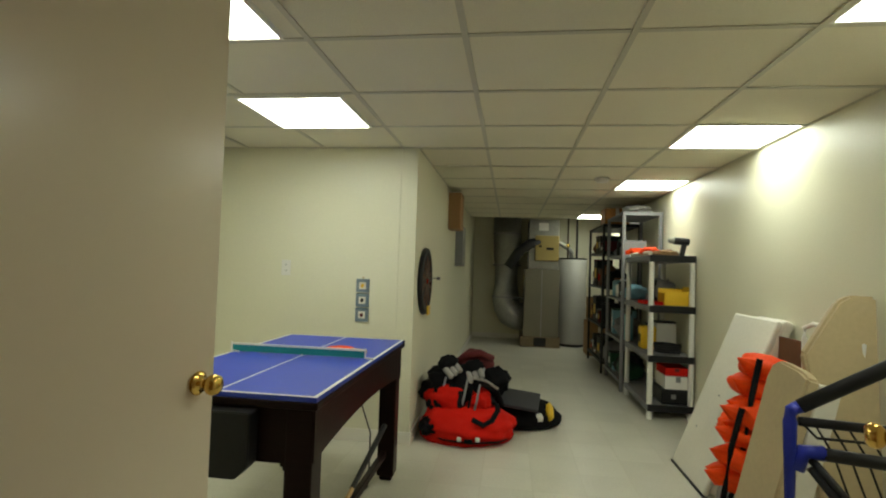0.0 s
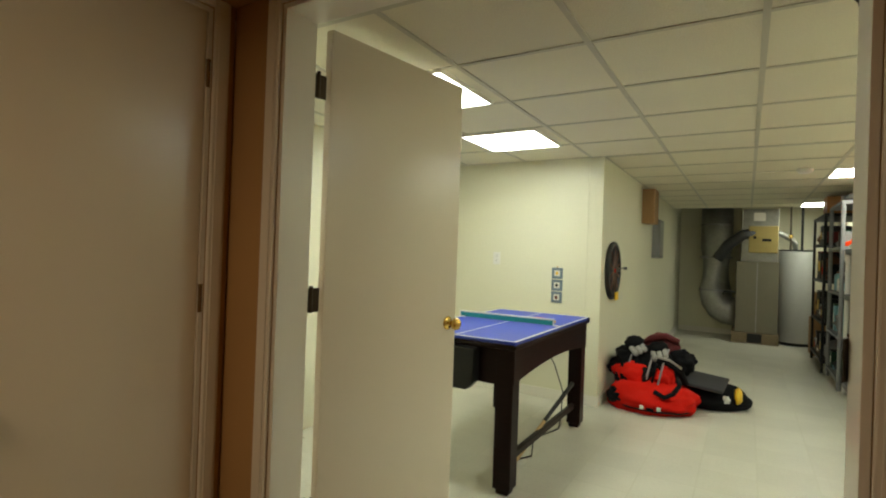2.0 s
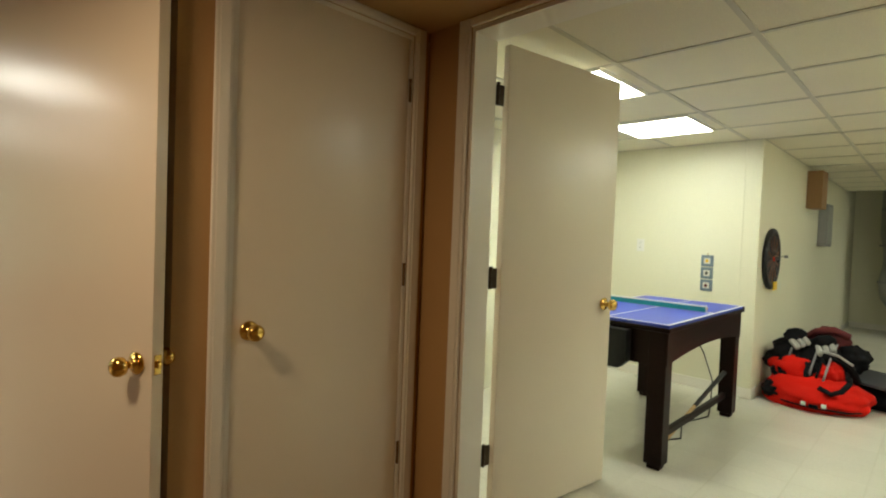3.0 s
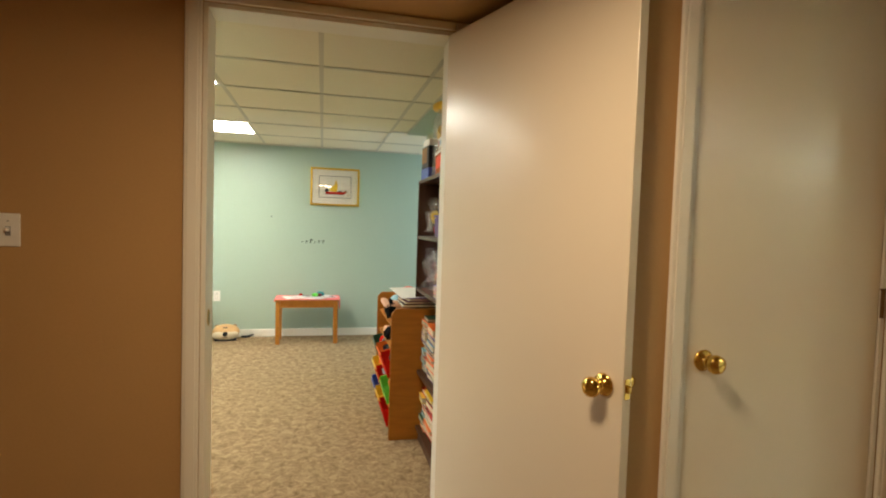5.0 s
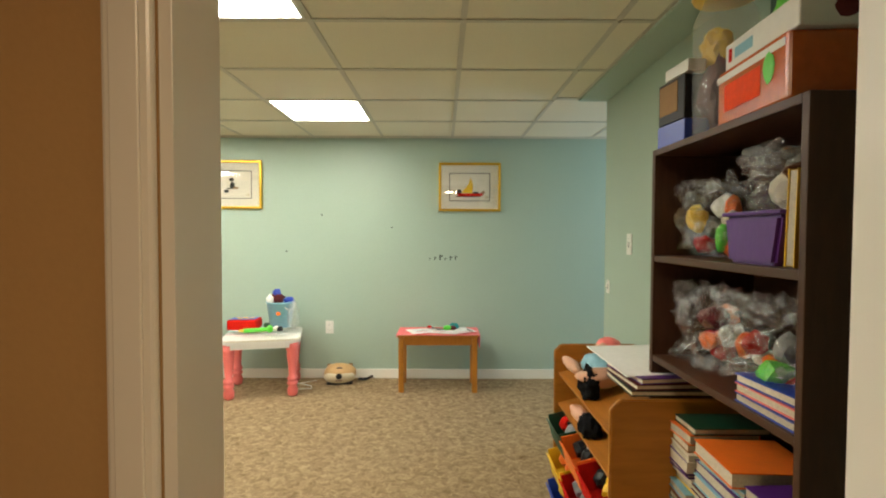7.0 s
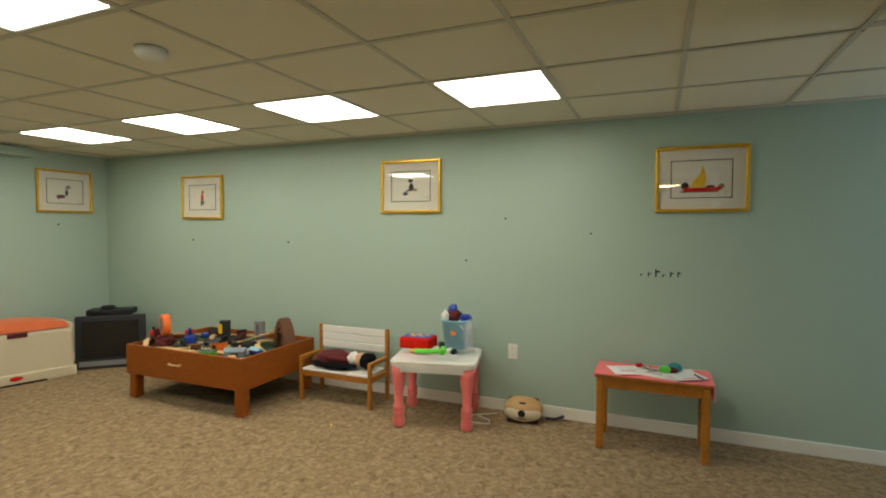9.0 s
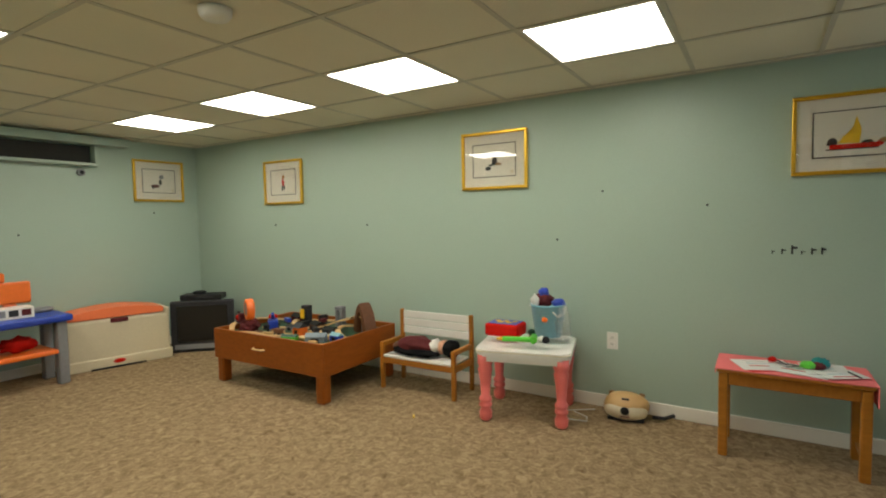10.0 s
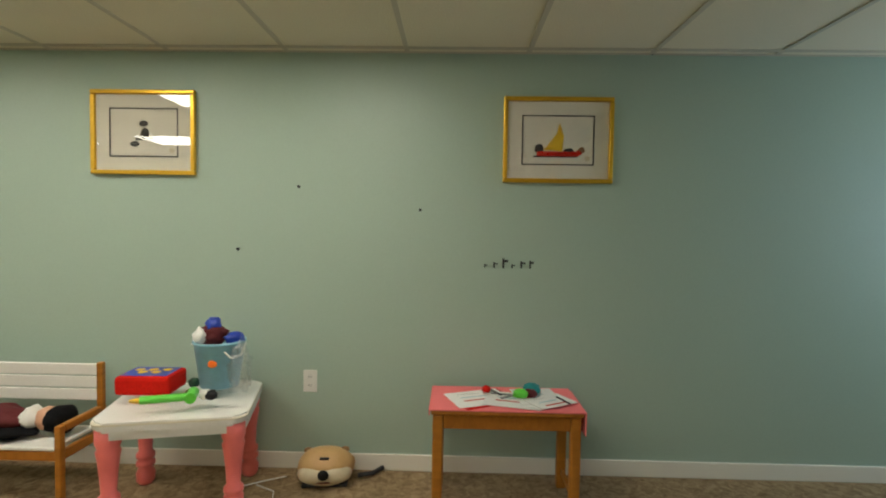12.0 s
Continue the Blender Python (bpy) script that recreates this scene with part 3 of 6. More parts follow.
# ---- storage room ----
def game_table():
    x0, x1, y0, y1, top = -1.24, -0.50, 1.985, 3.42, 0.823
    ob = thing("game_table", I, "dark mahogany game table with a blue table-tennis top", "game table")
    part("tabletop", box(B(), (x0, y0, top - 0.018), (x1, y1, top), 0.003), "tablecloth_blue", ob, "blue table-tennis top")
    for a, b in (((x0, y0), (x1, y0 + 0.014)), ((x0, y1 - 0.014), (x1, y1)), ((x0, y0 + 0.0145), (x0 + 0.014, y1 - 0.0145)), ((x1 - 0.014, y0 + 0.0145), (x1, y1 - 0.0145)), (((x0 + x1) / 2 - 0.004, y0 + 0.0145), ((x0 + x1) / 2 + 0.004, y1 - 0.0145))):
        part("line", box(B(), (*a, top + 0.0003), (*b, top + 0.0012), 0), "white", ob, "white painted court line")
    part("rim", box(B(), (x0 - 0.004, y0 - 0.004, top - 0.045), (x1 + 0.004, y1 + 0.004, top - 0.0185), 0.006), "maroonwood", ob)
    for xa, xb in ((x0 + 0.01, x0 + 0.035), (x1 - 0.035, x1 - 0.01)):
        n = 14
        out = [(y0 + 0.02, top - 0.046), (y1 - 0.02, top - 0.046)] + [(y1 - 0.02 - (y1 - y0 - 0.04) * k / n, top - 0.23 + 0.05 * math.sin(math.pi * k / n) ** 0.8 if 0 < k < n else top - 0.23) for k in range(n + 1)]
        part("side_panel", prism(B(), out, xb - xa, Matrix.Translation((xb, 0, 0)) @ pose(0, 0, 0, 0, 0, 90)), "maroonwood", ob)
    for ya, yb in ((y0 + 0.02, y0 + 0.045), (y1 - 0.045, y1 - 0.02)):
        part("end_panel", box(B(), (x0 + 0.04, ya, top - 0.24), (x1 - 0.04, yb, top - 0.046), 0.004), "maroonwood", ob)
    for lx in (x0 + 0.015, x1 - 0.115):
        for ly in (y0 + 0.015, y1 - 0.115):
            bm = box(B(), (lx, ly, 0.03), (lx + 0.10, ly + 0.10, top - 0.046), 0.006)
            box(bm, (lx + 0.012, ly + 0.012, 0), (lx + 0.088, ly + 0.088, 0.0295), 0.01)
            part("leg", bm, "maroonwood", ob)
    part("scorer_box", prism(B(), [(-1.02, 0.545), (-0.80, 0.545), (-0.755, 0.59), (-0.755, 0.77), (-1.02, 0.77)], 0.07, pose(0.04, y0 - 0.052, 0), 0.004), "black", ob, "black ball return box")
    part("stretcher", box(B(), (x1 - 0.09, y0 + 0.10, 0.14), (x1 - 0.06, y1 - 0.10, 0.18), 0.004), "maroonwood", ob)
    part("corner_cap", box(B(), (x1 - 0.018, y1 - 0.03, top - 0.04), (x1 + 0.006, y1 + 0.006, top - 0.001), 0.004), "black", ob)
    net = thing("table_net", pose(0, 2.72, top + 0.002), "teal table-tennis net with white top tape", "net")
    part("mesh", box(B(), (x0 + 0.01, -0.002, 0.004), (x1 - 0.05, 0.002, 0.036), 0), "teal", net)
    part("tape", box(B(), (x0 + 0.01, -0.004, 0.0365), (x1 - 0.05, 0.004, 0.046), 0.001), "white", net)
    for x in (x0 + 0.002, x1 - 0.045):
        part("clamp", tube(B(), [(x, 0, 0.05), (x, 0, 0.006), (x + 0.045, -0.005, 0.002)], 0.005), "white", net, "white net clamp")
    pad = thing("table_tennis_paddle", pose(-0.74, 2.92, top + 0.0105, 0, 0, -18), "red rubber table-tennis paddle lying on the net", "paddle")
    part("blade", lathe(B(), [(0.001, -0.004), (0.072, -0.004), (0.075, 0), (0.072, 0.006), (0.001, 0.006)], 24), "orange", pad, "red rubber blade", True)
    part("handle", box(B(), (0.065, -0.013, -0.009), (0.165, 0.013, 0.011), 0.006), "birch", pad)
    cue = thing("wooden_cue", I, "light wooden cue stick leaning under the table", "cue")
    part("shaft", rod(B(), (-0.60, 2.06, 0.04), (-0.585, 2.72, 0.20), 0.014, 0.011), "birch", cue)
    part("grip", rod(B(), (-0.585, 2.722, 0.2005), (-0.57, 3.28, 0.335), 0.013, 0.016), "black", cue)
    part("cord", tube(B(), [(-0.86, 3.40, 0.60), (-0.80, 3.55, 0.40), (-0.74, 3.60, 0.18), (-0.70, 3.45, 0.02), (-0.64, 3.2, 0.006), (-0.72, 2.9, 0.006), (-0.62, 2.6, 0.006), (-0.75, 2.35, 0.006)], 0.005), "black", ob, "black power cord trailing on the floor", True)


game_table()


def wall_plate(name, m, slots, label, w=0.072, h=0.116):
    """A cover plate facing -y, with toggles or sockets."""
    ob = thing(name, m, label, "switch" if "switch" in label else "outlet")
    part("plate", box(B(), (-w / 2, -0.006, -h / 2), (w / 2, 0.0, h / 2), 0.003), "white", ob)
    for kind, x, z in slots:
        if kind == "toggle":
            part("toggle", box(B(), (x - 0.005, -0.019, z - 0.002), (x + 0.005, -0.006, z + 0.012), 0.002), "white", ob)
            part("screw", rod(B(), (x, -0.0075, z + 0.035), (x, -0.006, z + 0.035), 0.003), "steel", ob)
            part("slot", box(B(), (x - 0.008, -0.0068, z - 0.016), (x + 0.008, -0.0061, z + 0.016), 0), "grey", ob)
        else:
            part("socket", box(B(), (x - 0.017, -0.0085, z - 0.014), (x + 0.017, -0.006, z + 0.014), 0.004), "white", ob)
            for dx in (-0.006, 0.006):
                part("slot", box(B(), (x + dx - 0.0012, -0.0092, z - 0.005), (x + dx + 0.0012, -0.0086, z + 0.006), 0), "black", ob)
    return ob


wall_plate("wall_outlet", pose(-1.53, 3.949, 1.24), [("socket", 0, 0.022), ("socket", 0, -0.022)], "ivory wall outlet plate on the cream wall")
wall_plate("light_switch", pose(-1.899, -2.29, 1.24, 0, 0, 90), [("toggle", -0.023, -0.004), ("toggle", 0.023, -0.004)], "ivory double light switch on the tan wall", 0.118)
wall_plate("wall_outlet", pose(-5.829, -2.32, 0.46, 0, 0, 90), [("socket", 0, 0.022), ("socket", 0, -0.022)], "ivory wall outlet above the baseboard")
wall_plate("light_switch", pose(-4.07, -0.281, 1.25), [("toggle", 0, -0.004)], "ivory light switch on the green wall")
wall_plate("wall_plate_low", pose(-4.42, -0.281, 0.98), [("toggle", 0, 0)], "small ivory switch plate on the green wall", 0.05, 0.08)

sign = thing("wall_plaque", pose(-0.93, 3.949, 1.02), "three small blue-grey tiles hung on a ribbon", "plaque")
for k in range(3):
    z = 0.107 - 0.107 * k
    t = part("tile", box(B(), (-0.049, -0.011, z - 0.049), (0.049, -0.001, z + 0.049), 0.003), "slate", sign, "blue-grey square tile")
    part("picture", box(B(), (-0.026, -0.0135, z - 0.026), (0.026, -0.0115, z + 0.026), 0.001), "mat", t)
    part("motif", blob(B(), (0, -0.0155, z), (0.013, 0.002, 0.015), 0.3, 2, k, None, 2), ("yellow", "ink", "maroon")[k], t)
part("hanger", rod(B(), (0, -0.003, 0.157), (0, -0.003, 0.172), 0.004), "brass", sign)

dart = thing("dartboard", pose(-0.549, 4.34, 1.165, 0, 90, 0), "black round electronic dartboard hung on the corridor wall", "dartboard")
part("rim", lathe(B(), [(0.001, 0), (0.262, 0), (0.268, 0.012), (0.262, 0.032), (0.225, 0.036), (0.222, 0.028), (0.001, 0.028)], 40), "black", dart, "", True)
for k in range(20):
    a = math.radians(18 * k)
    part("segment", box(B(), (0.03, -0.012, 0.0285), (0.20, 0.012, 0.033), 0.001, pose(0, 0, 0, 0, 0, 18 * k)), "charcoal" if k % 2 else "brown", dart)
part("bullseye", lathe(B(), [(0.001, 0.0285), (0.018, 0.0285), (0.016, 0.037), (0.001, 0.037)], 16), "red", dart)
part("score_panel", box(B(), (0.20, 0.02, 0.030), (0.275, 0.14, 0.042), 0.008), "yellow", dart, "yellow score panel at the foot")
d1 = thing("dart", pose(-0.515, 4.36, 1.19, 0, 90, 0), "small steel dart stuck in the dartboard", "dart")
part("barrel", rod(B(), (0, 0, 0), (0.0, 0, 0.07), 0.004), "steel", d1)
part("flight", box(B(), (-0.012, -0.001, 0.071), (0.012, 0.001, 0.10), 0), "grey", d1)


def gear_pile():
    mixed("hockey_bag", [(blob(B(), (-0.17, 4.28, 0.08), (0.37, 0.34, 0.17), 0.13, 1.5, 1, 0.0, 5), "red"),
                         (blob(B(), (-0.42, 4.10, 0.10), (0.08, 0.10, 0.07), 0.3, 2.5, 21, 0.0, 4), "blackcloth"),
                         (tube(B(), [(-0.10, 3.985, 0.20), (-0.02, 3.97, 0.17), (0.04, 3.99, 0.20), (0.08, 4.04, 0.26), (0.07, 4.12, 0.28)], 0.020), "blackcloth"),
                         (tube(B(), [(-0.46, 4.12, 0.04), (-0.30, 3.975, 0.045), (-0.10, 3.94, 0.045), (0.08, 4.02, 0.04), (0.18, 4.16, 0.04)], 0.008), "blackcloth"),
                         (box(B(), (-0.20, 3.930, 0.055), (-0.17, 3.945, 0.085), 0.003), "white"), (box(B(), (-0.15, 3.925, 0.055), (-0.09, 3.94, 0.075), 0.003), "blackcloth"), (box(B(), (-0.07, 3.930, 0.06), (-0.04, 3.945, 0.09), 0.003), "white")],
          I, "bulging red hockey bag lying on the floor", "bag")
    stripes = [(tube(B(), [(-0.42 + dx, 4.20 - abs(dx) * 0.2, 0.20), (-0.40 + dx, 4.16, 0.30), (-0.38 + dx, 4.22, 0.42), (-0.36 + dx, 4.34, 0.50)], 0.009), c)
               for dx, c in ((0.05, "grey"), (0.10, "blackcloth"), (0.22, "grey"), (0.27, "blackcloth"), (0.32, "grey"))]
    mixed("hockey_jersey", [(blob(B(), (-0.27, 4.42, 0.30), (0.27, 0.26, 0.22), 0.22, 2.2, 2, 0.12, 5), "blackcloth"),
                            (blob(B(), (-0.30, 4.26, 0.26), (0.17, 0.12, 0.13), 0.25, 2.4, 3, 0.1, 4), "red"),
                            (blob(B(), (-0.08, 4.26, 0.27), (0.10, 0.10, 0.10), 0.3, 2.4, 30, 0.1, 4), "red"),
                            (tube(B(), [(-0.12, 4.22, 0.42), (-0.02, 4.24, 0.40), (0.06, 4.30, 0.33), (0.10, 4.34, 0.22)], 0.028), "blackcloth"),
                            (tube(B(), [(-0.13, 4.20, 0.45), (-0.02, 4.22, 0.43), (0.07, 4.28, 0.36)], 0.010), "greycloth")] + stripes,
          I, "crumpled black and red striped hockey jersey on the bag", "jersey")
    for k, (x, y, z, q) in enumerate(((-0.31, 4.28, 0.53, 35), (-0.12, 4.30, 0.50, 12))):
        g = thing("hockey_glove", pose(x, y, z, 30, -15, q), "black and pale grey padded hockey glove", "glove", "hockey gloves")
        part("cuff", blob(B(), (0, 0.02, 0), (0.085, 0.06, 0.055), 0.2, 3, k + 5, None, 3), "blackcloth", g, "", True)
        for u in range(3):
            part("finger", box(B(), (-0.068 + 0.046 * u, -0.125 + 0.01 * u, -0.035), (-0.028 + 0.046 * u, 0.0, 0.012), 0.016), "greycloth", g, "pale grey finger pad", True)
    mixed("folded_jersey", [(blob(B(), (-0.14, 4.58, 0.48), (0.15, 0.16, 0.12), 0.2, 2.0, 8, 0.3, 4), "maroon"), (tube(B(), [(-0.28, 4.50, 0.50), (-0.20, 4.45, 0.57), (-0.08, 4.44, 0.60), (0.02, 4.48, 0.55)], 0.03), "maroon"), (blob(B(), (0.02, 4.55, 0.36), (0.14, 0.14, 0.12), 0.25, 2.0, 9, 0.2, 4), "blackcloth")],
          I, "folded maroon and black jersey on the pile", "jersey")
    mixed("black_gear_bag", [(blob(B(), (0.24, 4.70, 0.07), (0.34, 0.28, 0.13), 0.10, 1.8, 11, 0.0, 4), "blackcloth"),
                             (blob(B(), (0.49, 4.60, 0.12), (0.035, 0.10, 0.075), 0.2, 3, 12, 0.0, 3), "yellow"), (blob(B(), (0.40, 4.50, 0.10), (0.035, 0.05, 0.035), 0.3, 3, 13, 0, 3), "white"), (blob(B(), (0.29, 4.46, 0.09), (0.05, 0.03, 0.02), 0.3, 3, 14, 0, 3), "greycloth")],
          I, "black gear bag with a yellow patch", "bag")
    lap = thing("goalie_pad", pose(0.17, 4.52, 0.225, 10, 5, -6), "flat dark grey padded board on the bag", "pad")
    part("board", box(B(), (-0.23, -0.16, 0), (0.23, 0.17, 0.026), 0.010), "charcoal", lap)
    part("strap", box(B(), (-0.10, -0.152, 0.0265), (-0.094, 0.152, 0.029), 0.0), "grey", lap)
    part("buckle", blob(B(), (-0.09, -0.07, 0.03), (0.014, 0.014, 0.008), 0.1, 2, 1, None, 2), "white", lap)


gear_pile()

hi = thing("wooden_wall_box", pose(-0.549, 5.8, 1.70), "varnished wooden box fixed high on the wall", "box")
part("body", box(B(), (0.0, 0.0, 0.0), (0.14, 0.30, 0.40), 0.004), "cardboard", hi)
pan = thing("electrical_panel", pose(-0.549, 6.60, 1.30), "grey steel electrical panel on the corridor wall", "electrical panel")
part("box", box(B(), (0.0, 0.0, 0.0), (0.09, 0.36, 0.50), 0.004), "grey", pan)
part("door", box(B(), (0.091, 0.03, 0.03), (0.097, 0.33, 0.47), 0.003), "steel", pan)
part("conduit", rod(B(), (0.03, 0.18, 0.50), (0.03, 0.18, 0.84), 0.016), "steel", pan)
sd = thing("smoke_detector", pose(0.95, 5.1, CEIL), "white round smoke detector on the ceiling", "smoke detector", "smoke detectors")
part("cover", lathe(B(), [(0.001, -0.04), (0.05, -0.04), (0.062, -0.025), (0.065, -0.001), (0.001, -0.001)], 24), "white", sd, "", True)
copy_thing(sd, pose(-3.64, -3.33, CEIL))


def furnace():
    ob = thing("furnace", I, "tan sheet-metal furnace with ducts on a wooden base", "furnace")
    part("base", box(B(), (0.33, 8.95, 0), (0.98, 9.75, 0.17), 0.01), "joist", ob)
    # black sheet before the solid base paints the dark inside of an opening
    part("base_opening_shade", box(B(), (0.55, 8.94, 0.02), (0.75, 8.949, 0.16), 0), "black", ob)
    part("cabinet", box(B(), (0.38, 9.0, 0.171), (0.96, 9.70, 1.30), 0.008), "furnace", ob)
    part("seam", box(B(), (0.66, 8.993, 0.18), (0.675, 8.999, 1.29), 0), "steel", ob)
    part("upper_plenum", box(B(), (0.44, 9.03, 1.301), (0.94, 9.66, 2.14), 0.006), "steel", ob)
    cb = part("control_box", box(B(), (0.54, 8.90, 1.44), (0.93, 9.029, 1.86), 0.01), "ochre", ob, "ochre burner cover")
    part("vent_slot", box(B(), (0.72, 8.893, 1.62), (0.84, 8.899, 1.66), 0), "black", cb)
    part("vent_slot", box(B(), (0.60, 8.893, 1.66), (0.64, 8.899, 1.70), 0), "black", cb)
    part("label", box(B(), (0.60, 9.024, 1.95), (0.76, 9.029, 2.08), 0), "white", ob)
    part("flue_pipe", tube(B(), [(0.62, 8.98, 1.75), (0.45, 8.96, 1.72), (0.25, 8.96, 1.55), (0.10, 8.98, 1.32)], 0.085, 14), "charcoal", ob, "dark corrugated flue pipe", True)
    part("return_duct", tube(B(), [(0.07, 9.35, 2.2), (0.07, 9.35, 1.5), (0.07, 9.35, 0.80), (0.10, 9.35, 0.62), (0.16, 9.35, 0.52), (0.25, 9.35, 0.47), (0.38, 9.35, 0.46)], 0.24, 22), "steel", ob, "round galvanised return duct", True)
    for z in (1.9, 1.35, 0.8):
        part("duct_band", lathe(B(), [(0.241, -0.012), (0.247, -0.012), (0.247, 0.012), (0.241, 0.012)], 22, pose(0.07, 9.35, z)), "grey", ob)
    part("gas_pipe", tube(B(), [(0.38, 8.97, 0.80), (0.22, 8.97, 0.80), (0.20, 8.97, 0.75)], 0.018), "black", ob)


furnace()


def water_heater():
    ob = thing("water_heater", pose(1.20, 9.35, 0), "tall grey cylindrical water heater beside the furnace", "water heater")
    part("tank", lathe(B(), [(0.001, 0.05), (0.235, 0.05), (0.24, 0.07), (0.24, 1.46), (0.225, 1.49), (0.001, 1.50)], 36), "tank", ob, "", True)
    part("foot_ring", lathe(B(), [(0.001, 0), (0.21, 0), (0.21, 0.05), (0.001, 0.05)], 24), "black", ob)
    part("top_ring", lathe(B(), [(0.226, 1.488), (0.244, 1.488), (0.244, 1.505), (0.226, 1.505)], 36), "charcoal", ob)
    part("flue_pipe", tube(B(), [(-0.02, 0, 1.50), (-0.02, 0, 1.60), (-0.08, -0.02, 1.68), (-0.22, -0.06, 1.76), (-0.34, -0.08, 1.80)], 0.045, 12), "steel", ob, "curved metal flue pipe", True)
    part("water_pipe", tube(B(), [(-0.09, -0.08, 1.50), (-0.09, -0.08, 2.3)], 0.014), "bronze", ob)
    part("water_pipe", tube(B(), [(0.06, -0.08, 1.50), (0.06, -0.08, 2.3)], 0.018), "black", ob)
    part("valve", blob(B(), (-0.09, -0.09, 1.72), (0.03, 0.03, 0.04), 0.1, 2, 1, None, 2), "brass", ob)


water_heater()
solo("overhead_pipe", tube(B(), [(-0.5, 9.1, 2.22), (1.7, 9.1, 2.22)], 0.05), "black", I, "black overhead drain pipe in the dark", "pipe", smooth=True)


def carton(name, m, size, mat, label, flap=True, tape="ivory"):
    ob = thing(name, m, label, "box")
    x, y, z = size
    part("body", box(B(), (0, 0, 0), size, 0.004), mat, ob)
    part("tape", box(B(), (x / 2 - 0.02, -0.0012, z * 0.55), (x / 2 + 0.02, -0.0002, z - 0.004), 0), tape, ob)
    part("lid_seam", box(B(), (0.004, y / 2 - 0.002, z + 0.0003), (x - 0.004, y / 2 + 0.002, z + 0.0015), 0), "ink", ob)
    return ob


carton("cardboard_box", pose(1.33, 8.35, 0), (0.36, 0.40, 0.52), "cardboard", "tall brown cardboard box on the floor")
carton("cardboard_box", pose(1.36, 8.42, 0.524), (0.30, 0.32, 0.36), "cardboard", "brown cardboard box stacked on another")


def shelf_unit(name, x0, x1, y0, y1, heights, post, shelf_front, label, r=0.024, lip=0.055, side="grey"):
    """Four posts with deep-lipped shelves; the lip towards the room and the ends is a part of its own."""
    ob = thing(name, I, label, "shelf")
    for x in (x0 + r, x1 - r):
        for y in (y0 + r, y1 - r):
            part("post", rod(B(), (x, y, 0), (x, y, heights[-1] - 0.01), r, None, 10), post, ob)
    for z in heights:
        s = part("shelf", box(B(), (x0, y0, z - lip), (x1, y1, z), 0.006), side, ob)
        part("lip", box(B(), (x0 + 0.002, y0 - 0.006, z - lip - 0.004), (x1 - 0.002, y0 - 0.0005, z + 0.003), 0.003), shelf_front, s)
    return ob


shelf_unit("shelving_unit", 1.37, 1.765, 5.05, 5.98, (0.13, 0.56, 1.00, 1.45), "white", "black", "plastic shelving unit with pale posts and black shelves")
shelf_unit("shelving_unit", 1.34, 1.765, 6.06, 6.95, (0.12, 0.55, 1.0, 1.48, 1.95), "grey", "grey", "tall grey shelving unit crowded with household goods", 0.02, 0.03)
shelf_unit("black_rack", 1.30, 1.765, 7.02, 8.15, (0.15, 0.6, 1.1, 1.55, 1.9), "black", "black", "tall black metal rack packed with dark boxes", 0.016, 0.03, "charcoal")


def goods(unit, x0, x1, y0, y1, levels, gap, seed, palette, kinds, top_free=0.12):
    """Loose goods in a row along each shelf: boxes, jars and soft bundles of many sizes."""
    rnd = random.Random(seed)
    for z in levels:
        y = y0 + 0.03
        while y < y1 - 0.10:
            w, h, d = rnd.uniform(0.08, 0.26), rnd.uniform(0.08, gap - 0.08), rnd.uniform(0.18, x1 - x0 - 0.06)
            w = min(w, y1 - 0.02 - y)
            c = rnd.choice(palette)
            k = rnd.choice(kinds)
            m = pose(x0 + 0.02, y, z + 0.0015, 0, 0, rnd.uniform(-3, 3))
            if k == "box":
                ob = thing("storage_box", m, "small " + LABEL[c] + " box standing on the shelf", "box")
                part("body", box(B(), (0, 0, 0), (d, w, h), 0.005), c, ob)
                part("lid", box(B(), (-0.004, -0.004 + 0.004, h + 0.0005), (d, w, h + 0.018), 0.004), rnd.choice(palette), ob)
                part("label", box(B(), (-0.0022, w * 0.2, h * 0.3), (-0.0006, w * 0.75, h * 0.7), 0), rnd.choice(["paper", "yellow", "red"]), ob)
            elif k == "jar":
                ob = thing("storage_jar", m, LABEL[c] + " jar with a screw lid on the shelf", "jar")
                q = min(w, 0.16) / 2
                part("body", lathe(B(), [(0.001, 0), (q, 0), (q, h * 0.8), (q * 0.7, h * 0.9), (0.001, h * 0.9)], 16, pose(q, q, 0)), c, ob, "", True)
                part("lid", lathe(B(), [(0.001, h * 0.9), (q * 0.75, h * 0.9), (q * 0.75, h), (0.001, h)], 16, pose(q, q, 0)), rnd.choice(palette), ob)
                w = 2 * q
            else:
                solo("cloth_roll", blob(B(), (d / 2, w / 2, h * 0.4), (d / 2, w / 2, h * 0.5), 0.35, 2.5, rnd.random() * 9, 0.0, 3), c, m, "crumpled " + LABEL[c] + " bundle on the shelf", "bundle", smooth=True)
            y += w + rnd.uniform(0.01, 0.05)


LABEL = {"black": "black", "charcoal": "charcoal", "grey": "grey", "brown": "brown", "cardboard": "cardboard", "blackcloth": "black", "greycloth": "grey", "white": "white", "darkgreen": "dark green",
         "maroon": "maroon", "skyblue": "light blue", "red": "red", "paper": "white", "yellow": "yellow", "ivory": "ivory", "blueplastic": "blue", "oak": "brown", "limegreen": "green", "orangeplastic": "orange", "purple": "purple", "beigeplastic": "beige"}
goods("far", 1.36, 1.76, 6.08, 6.93, (0.12, 0.55, 1.0, 1.48), 0.40, 3, ["black", "charcoal", "white", "brown", "skyblue", "grey", "charcoal", "darkgreen"], ["box", "jar", "bundle"])
